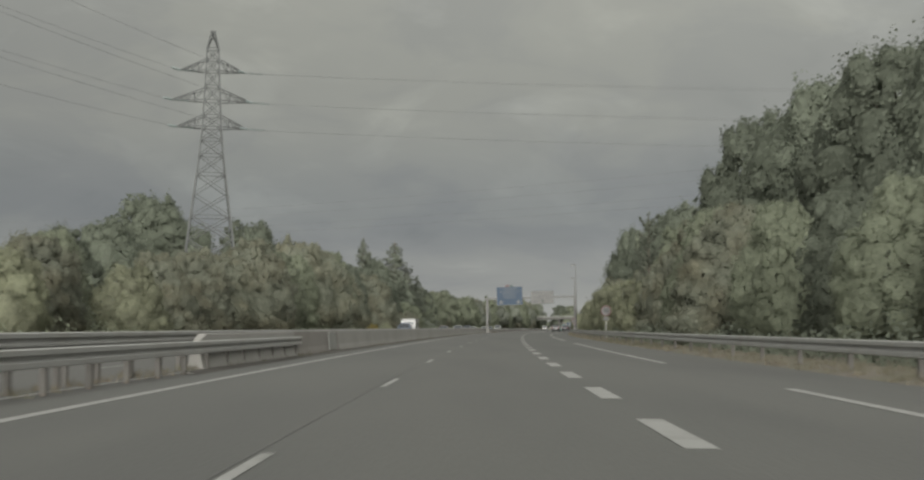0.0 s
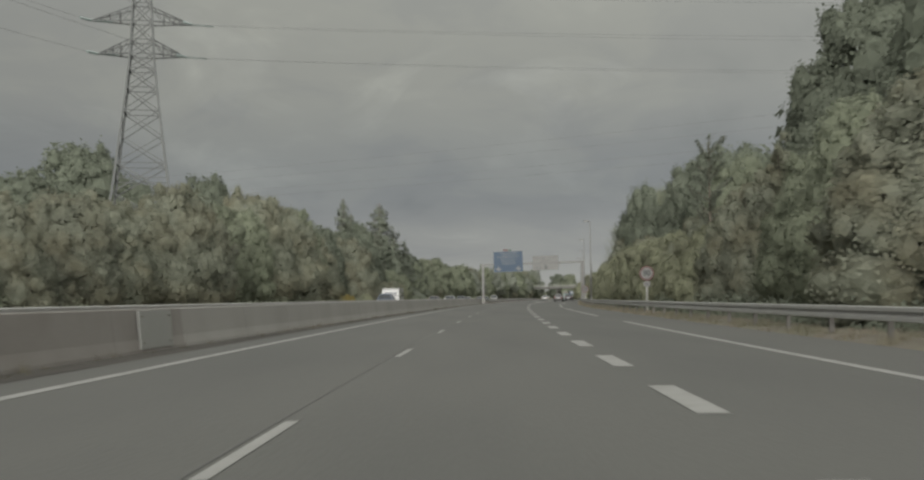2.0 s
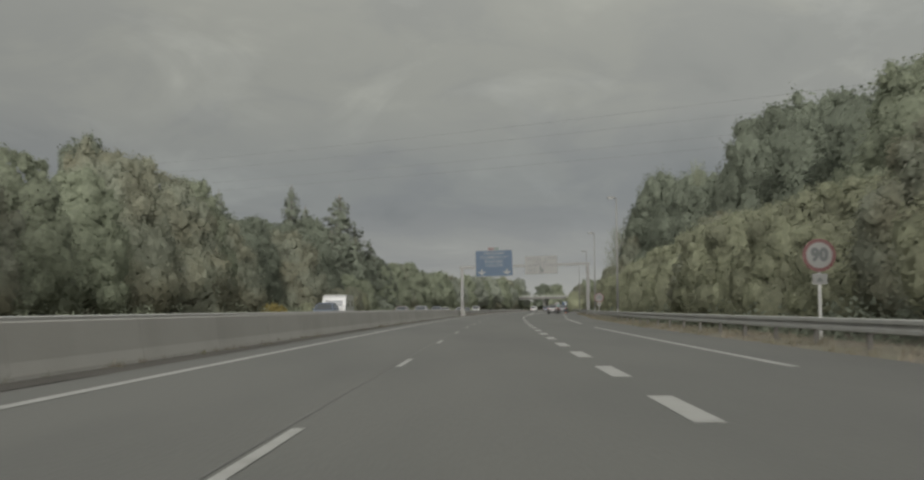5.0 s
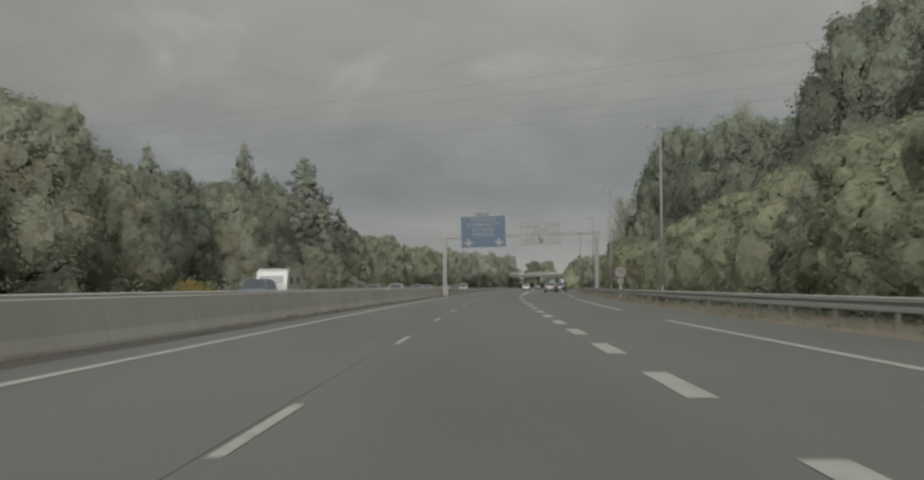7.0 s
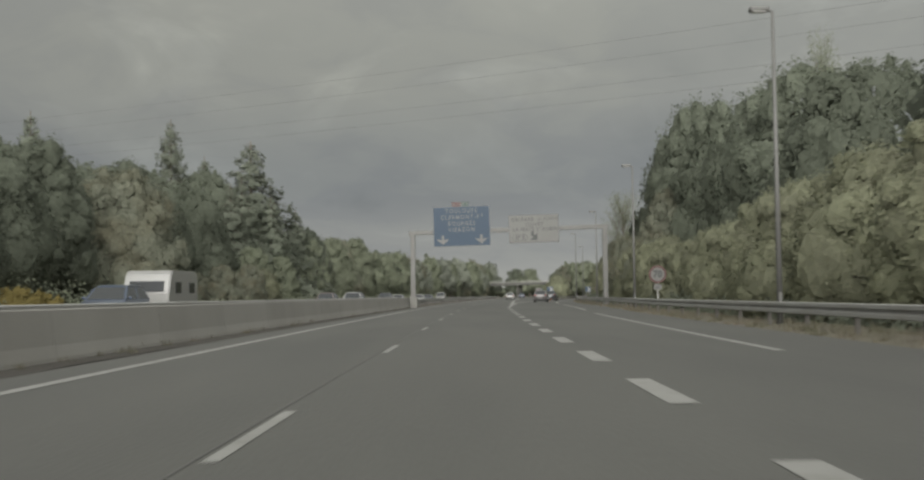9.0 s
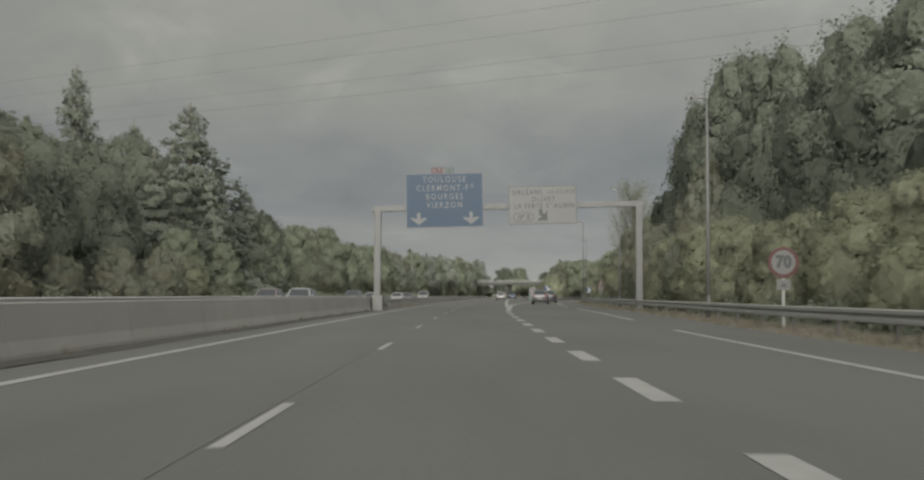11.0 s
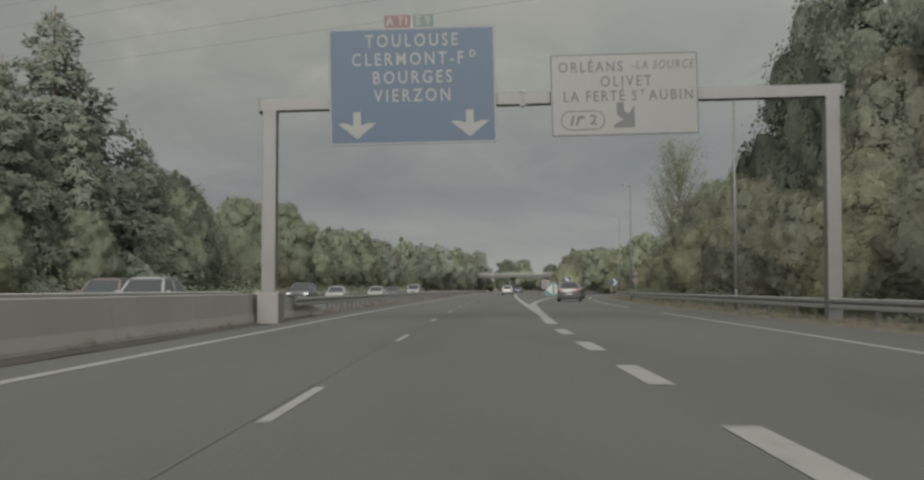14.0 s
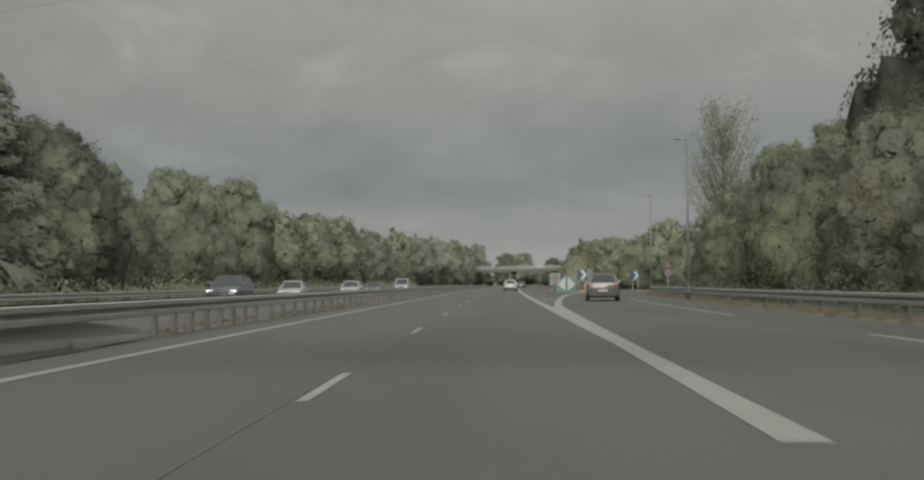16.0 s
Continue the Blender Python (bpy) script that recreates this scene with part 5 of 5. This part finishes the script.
def blades(name, label, s0, s1, line, width, n, height, seed):
    """Upright dry grass blades in tufts."""
    rng = np.random.default_rng(seed)
    tuft = rng.uniform(s0, s1, n // 14)
    td = rng.uniform(0, 1, n // 14)
    ht = rng.uniform(0.35, 1.0, n // 14) * height
    i = rng.integers(0, n // 14, n)
    s = tuft[i] + rng.normal(size=n) * 0.10
    d = np.array([line(v) for v in s]) + td[i] * width + rng.normal(size=n) * 0.09
    th = np.interp(s, RS, RT)
    x, y = np.interp(s, RS, RX) + d * np.cos(th), np.interp(s, RS, RY) - d * np.sin(th)
    h = ht[i] * rng.uniform(0.5, 1.1, n)
    a = rng.uniform(0, 6.28, n)
    lx, ly = rng.normal(size=n) * 0.3 * h, rng.normal(size=n) * 0.3 * h
    w = 0.012
    z = np.full(n, -0.02)
    v = np.stack([np.stack([x - w * np.cos(a), y - w * np.sin(a), z], 1), np.stack([x + w * np.cos(a), y + w * np.sin(a), z], 1), np.stack([x + lx, y + ly, h], 1)], 1).reshape(-1, 3)
    return tagged(new(name, mesh_from(v, M_BLADE, name)), label, "grass", kind="stuff")


blades("dry_grass", "dry yellow-brown grass tufts under the guardrail", 0, 330, lambda s: right_edge(s) + 2.45, 1.8, 46000, 0.30, 8)
blades("dry_grass", "dry grass tufts along the median", 8, 260, lambda s: -7.7, 1.0, 12000, 0.2, 9)


# ---- road bridge over the motorway ----
def bridge():
    m = rdm(606, 4, 0, -14) @ Matrix.Rotation(radians(-0.7), 4, "Y")
    g = thing("road_bridge", m, "low grey concrete road bridge crossing over the motorway", "bridge")
    part("deck", box(bmesh.new(), (130, 8.4, 1.0), (0, 0, 6.0), bevel=0.06), M_CONCRETE_DIM, g)
    for y in (-4.35, 4.35):
        part("cornice", box(bmesh.new(), (130, 0.35, 0.34), (0, y, 6.52), bevel=0.04), M_CONCRETE_PALE, g, "pale concrete edge beam")
        for z in (7.0, 7.4):
            part("rail", box(bmesh.new(), (130, 0.06, 0.07), (0, y, z)), M_GALV, g, "thin steel rail")
        first = part("rail_post", box(bmesh.new(), (0.06, 0.06, 0.75), (0, 0, 7.03)), M_GALV, g)
        first.matrix_local = Matrix.Translation((-65, y, 0))
        for k in range(1, 66):
            share("rail_post", first.data, g, Matrix.Translation((-65 + 2 * k, y, 0)))
    for x in (-29, -11.5, 4.5, 18):
        part("pier_cap", box(bmesh.new(), (0.9, 7.4, 0.5), (x, 0, 5.28), bevel=0.04), M_CONCRETE_DIM, g)
        for y in (-2.8, 0, 2.8):
            part("pier", cyl(bmesh.new(), 0.38, 0.38, 5.4, Matrix.Translation((x, y, 2.4)), 16), M_CONCRETE_DIM, g, "round concrete pier")
    for x in (-48, 40):
        part("abutment", box(bmesh.new(), (9, 9.0, 5.6), (x, 0, 2.7), bevel=0.05), M_CONCRETE_DIM, g)


bridge()


# ---- vehicles ----
def body_ring(y, hw, z0, z1, r=0.10, tuck=0.05):
    """A rounded section across the car at y: half width hw, from z0 to z1."""
    zm = z0 + (z1 - z0) * 0.55
    right = [(hw - tuck - r, z0), (hw - tuck, z0 + r), (hw, zm), (hw - 0.02, z1 - r), (hw - 0.02 - r, z1)]
    return [(x, y, z) for x, z in right] + [(-x, y, z) for x, z in right[::-1]]


def wheel_part(g, x, y, r, w=0.21):
    bm = bmesh.new()
    cyl(bm, r, r, w, Matrix.Translation((x, y, r)) @ Matrix.Rotation(radians(90), 4, "Y"), 24)
    bmesh.ops.bevel(bm, geom=[e for e in bm.edges if len(e.link_faces) == 2 and abs(e.verts[0].co.x - e.verts[1].co.x) < 1e-5], offset=0.03, segments=2, affect="EDGES")
    t = part("wheel", bm, M_RUBBER, g, "black tyre")
    sx = 1 if x > 0 else -1
    bm = cyl(bmesh.new(), r * 0.62, r * 0.58, 0.03, Matrix.Translation((x + sx * (w / 2 + 0.004), y, r)) @ Matrix.Rotation(radians(90 * sx), 4, "Y"), 16)
    part("rim", bm, M_RIM, t, "alloy rim")


def car(m, label, paint, length=4.4, width=1.82, height=1.5, kind="hatch", lit=False, name="car"):
    """Local y points forward. kind: hatch, suv, sedan or van."""
    g = thing(name, m, label, name.replace("_", " "), "vehicles")
    L, hw, H = length / 2, width / 2, height
    gc = 0.20 if kind != "van" else 0.24
    waist = H * (0.665 if kind == "suv" else 0.62 if kind in ("hatch", "suv") else 0.62 if kind == "sedan" else 0.56)
    hood = waist - (0.06 if kind != "van" else 0.02)
    rear = waist + (0.02 if kind != "sedan" else 0.0)
    rings = [body_ring(-L, hw * 0.86, gc + 0.14, rear - 0.12, 0.07), body_ring(-L + 0.10, hw * 0.95, gc + 0.05, rear - 0.03, 0.09), body_ring(-L + 0.5, hw, gc, rear, 0.10),
             body_ring(-0.2, hw, gc - 0.02, waist, 0.10), body_ring(L * 0.40, hw, gc - 0.02, waist - 0.01, 0.10), body_ring(L - 0.55, hw * 0.985, gc, hood - 0.08, 0.11),
             body_ring(L - 0.15, hw * 0.92, gc + 0.04, hood - 0.17, 0.11), body_ring(L, hw * 0.80, gc + 0.12, hood - 0.28, 0.08)]
    body = loft(rings)
    bmesh.ops.bevel(body, geom=[e for f in (min(body.faces, key=lambda q: q.calc_center_median().y), max(body.faces, key=lambda q: q.calc_center_median().y)) for e in f.edges],
                    offset=0.05, segments=2, affect="EDGES")
    part("body", body, paint, g, smooth=True)
    # greenhouse: front foot, roof front, roof rear, rear foot
    yf, yrf, yrr, yr = {"hatch": (L * 0.52, L * 0.18, -L * 0.72, -L * 0.93), "suv": (L * 0.50, L * 0.16, -L * 0.74, -L * 0.95),
                        "sedan": (L * 0.42, L * 0.08, -L * 0.48, -L * 0.80), "van": (L * 0.80, L * 0.50, -L * 0.92, -L * 0.97)}[kind]
    tw = hw * 0.75 if kind != "van" else hw * 0.90
    zb = waist - 0.06

    bm = bmesh.new()
    lo = [(hw * 0.95, yf, zb), (hw * 0.97, yr, zb), (-hw * 0.97, yr, zb), (-hw * 0.95, yf, zb)]
    up = [(tw, yrf, H - 0.06), (tw, yrr, H - 0.07), (-tw, yrr, H - 0.07), (-tw, yrf, H - 0.06)]
    top = [(tw - 0.12, yrf - 0.10, H), (tw - 0.12, yrr + 0.08, H - 0.015), (-tw + 0.12, yrr + 0.08, H - 0.015), (-tw + 0.12, yrf - 0.10, H)]
    loops = [[bm.verts.new(p) for p in q] for q in (lo, up, top)]
    for a, b in zip(loops, loops[1:]):
        for j in range(4):
            bm.faces.new((a[j], a[(j + 1) % 4], b[(j + 1) % 4], b[j]))
    bm.faces.new(loops[2])
    bm.faces.new(loops[0][::-1])
    bmesh.ops.recalc_face_normals(bm, faces=bm.faces)
    bmesh.ops.bevel(bm, geom=[e for e in bm.edges if min(v.co.z for v in e.verts) > zb + 0.05], offset=0.09, segments=3, affect="EDGES")
    part("cabin", bm, paint, g)

    def pane(nm, quad, inset, off):
        """A glass pane inset in a quad of the cabin, a little proud of it."""
        p = [Vector(v) for v in quad]
        c = sum(p, Vector()) / 4
        n = (p[1] - p[0]).cross(p[3] - p[0]).normalized()
        if n.dot(c - Vector((0, (yf + yr) / 2, zb))) < 0:
            n = -n
        q = [c + (v - c) * inset + n * off for v in p]
        r = [v - n * (off + 0.01) for v in q]
        bm = bmesh.new()
        a, b = [bm.verts.new(v) for v in q], [bm.verts.new(v) for v in r]
        bm.faces.new(a)
        bm.faces.new(b[::-1])
        for j in range(4):
            bm.faces.new((a[j], b[j], b[(j + 1) % 4], a[(j + 1) % 4]))
        bmesh.ops.recalc_face_normals(bm, faces=bm.faces)
        part(nm, bm, M_GLASS, g, "dark tinted glass")

    pane("windscreen", (lo[3], lo[0], up[0], up[3]), 0.88, 0.006)
    if kind != "van":
        pane("rear_window", (lo[1], lo[2], up[2], up[1]), 0.76, 0.006)
    for a, b, c, d in ((lo[0], lo[1], up[1], up[0]), (lo[2], lo[3], up[3], up[2])):
        if kind == "van":
            A, B, C_, D = [Vector(v) for v in (a, b, c, d)]
            f0, f1 = (0.0, 0.30) if a is lo[0] else (0.70, 1.0)
            pane("side_window", (A.lerp(B, f0), A.lerp(B, f1), D.lerp(C_, f1), D.lerp(C_, f0)), 0.84, 0.006)
        else:
            A, B, C_, D = [Vector(v) for v in (a, b, c, d)]
            for f0, f1 in ((0.0, 0.49), (0.51, 1.0)):
                pane("side_window", (A.lerp(B, f0), A.lerp(B, f1), D.lerp(C_, f1), D.lerp(C_, f0)), 0.84, 0.006)
    r = 0.34 if kind == "suv" else 0.31
    for x in (-hw + 0.09, hw - 0.09):
        for y in (-L * 0.60, L * 0.62):
            wheel_part(g, x, y, r)
    for sx in (-1, 1):
        part("tail_lamp", box(bmesh.new(), (0.32, 0.10, 0.11), (sx * (hw - 0.23), -L + 0.045, rear - 0.15), bevel=0.02), M_LAMP_RED, g, "red tail lamp")
        part("headlamp", box(bmesh.new(), (0.36, 0.12, 0.12), (sx * (hw * 0.76 - 0.06), L - 0.11, hood - 0.27), bevel=0.03), M_HEAD_LIT if lit else M_LAMP_CLEAR, g, "clear headlamp")
        bm = box(bmesh.new(), (0.16, 0.09, 0.12), (sx * (hw + 0.06), yf - 0.28, waist + 0.04), bevel=0.025)
        part("wing_mirror", bm, paint, g)
    part("front_grille", box(bmesh.new(), (hw * 0.95, 0.06, 0.16), (0, L - 0.008, hood - 0.36), bevel=0.02), M_TRIM, g, "black grille")
    part("rear_bumper", box(bmesh.new(), (hw * 1.60, 0.16, 0.22), (0, -L + 0.07, gc + 0.17), bevel=0.04), M_TRIM, g, "black lower bumper")
    part("number_plate", box(bmesh.new(), (0.52, 0.02, 0.11), (0, -L - 0.018, gc + 0.40), bevel=0.003), M_PLATE, g, "white number plate")
    part("number_plate", box(bmesh.new(), (0.52, 0.02, 0.11), (0, L + 0.018, gc + 0.16), bevel=0.003), M_PLATE, g, "white number plate")
    return g


M_HEAD_LIT = bpy.data.materials.new("lit_headlamp")
M_HEAD_LIT.use_nodes = True
M_HEAD_LIT.node_tree.nodes["Principled BSDF"].inputs["Emission Color"].default_value = (1, 0.98, 0.94, 1)
M_HEAD_LIT.node_tree.nodes["Principled BSDF"].inputs["Emission Strength"].default_value = 0.5

P_WHITE = paint_material("white_car_paint", (0.215, 0.215, 0.205))
P_SILVER = paint_material("silver_car_paint", (0.21, 0.21, 0.206), 0.2)
P_GREY = paint_material("brownish_grey_car_paint", (0.090, 0.084, 0.082), 0.2)
P_BLACK = paint_material("black_car_paint", (0.03, 0.032, 0.036))
P_RED = paint_material("red_car_paint", (0.095, 0.075, 0.07))
P_BLUE = paint_material("dark_blue_car_paint", (0.03, 0.045, 0.075))

car(rdm(358, 0.9), "white family hatchback seen from behind on the through lane", P_WHITE, 4.3, 1.80, 1.58, "hatch")
car(rdm(270, 6.1, 0, -4), "brownish grey sport utility car on the exit lane", P_GREY, 4.6, 1.90, 1.62, "suv")
car(rdm(298, 8.3, 0, -7), "dark sport utility car on the exit lane", P_BLACK, 4.4, 1.82, 1.62, "suv")
car(rdm(446, 2.2), "dark blue car far ahead on the motorway", P_BLUE, 4.3, 1.8, 1.5, "hatch")
for s, d, paint, kind, hgt, lab in ((267, -15.2, P_BLACK, "suv", 1.68, "black sport utility car with lit headlamps"), (289, -15.8, P_WHITE, "sedan", 1.44, "white saloon car with dark grille"),
                                    (314, -14.8, P_WHITE, "hatch", 1.5, "white hatchback"), (334, -15.0, P_BLACK, "hatch", 1.5, "dark hatchback"),
                                    (370, -15.2, P_WHITE, "van", 1.98, "white delivery van"), (222, -13.0, P_SILVER, "hatch", 1.62, "silver hatchback"),
                                    (227, -16.4, P_RED, "hatch", 1.62, "dull red hatchback")):
    car(rdm(s, d, -0.15, 180), lab + " on the opposite carriageway", paint, 4.4 if kind != "van" else 5.0, 1.84 if kind != "van" else 1.95, hgt, kind, lit=lab.startswith("black"),
        name="van" if kind == "van" else "car")


def caravan(s, d):
    m = rdm(s, d, -0.15, 180)
    g = thing("caravan", m, "white touring caravan with rounded roof and dark windows", "caravan", "vehicles")
    prof = [(-2.6, 0.45), (2.45, 0.45), (2.72, 0.9), (2.66, 1.5), (2.30, 2.35), (1.95, 2.56), (-2.35, 2.60), (-2.58, 2.42), (-2.68, 1.2)]
    bm = bmesh.new()
    a = [bm.verts.new((1.12, y, z)) for y, z in prof]
    b = [bm.verts.new((-1.12, y, z)) for y, z in prof]
    bm.faces.new(a)
    bm.faces.new(b[::-1])
    for i in range(len(prof)):
        j = (i + 1) % len(prof)
        bm.faces.new((a[i], b[i], b[j], a[j]))
    bmesh.ops.recalc_face_normals(bm, faces=bm.faces)
    bmesh.ops.bevel(bm, geom=list(bm.edges), offset=0.06, segments=2, affect="EDGES")
    part("body", bm, P_WHITE, g)
    for sx in (-1, 1):
        for y in (-1.5, 1.0):
            part("window", box(bmesh.new(), (0.03, 1.0, 0.55), (sx * 1.125, y, 1.72), bevel=0.01), M_GLASS, g, "dark tinted window")
        part("skirt", box(bmesh.new(), (0.04, 4.9, 0.16), (sx * 1.1, -0.1, 0.40), bevel=0.01), M_TRIM, g)
        wheel_part(g, sx * 0.98, -0.2, 0.31)
    part("front_window", box(bmesh.new(), (1.7, 0.03, 0.55), (0, 0, 0), Matrix.Translation((0, 2.58, 1.78)) @ Matrix.Rotation(radians(24), 4, "X"), bevel=0.01), M_GLASS, g, "dark tinted window")
    part("rear_window", box(bmesh.new(), (1.4, 0.03, 0.5), (0, -2.655, 1.75), bevel=0.01), M_GLASS, g, "dark tinted window")
    part("drawbar", rod(bmesh.new(), (0, 2.5, 0.45), (0, 3.9, 0.42), 0.05), M_GALV, g)
    car(rdm(s - 7.2, d, -0.15, 180), "dark blue off-road car towing a caravan on the opposite carriageway", P_BLUE, 4.7, 1.92, 1.80, "suv", lit=True)


caravan(172, -16.2)
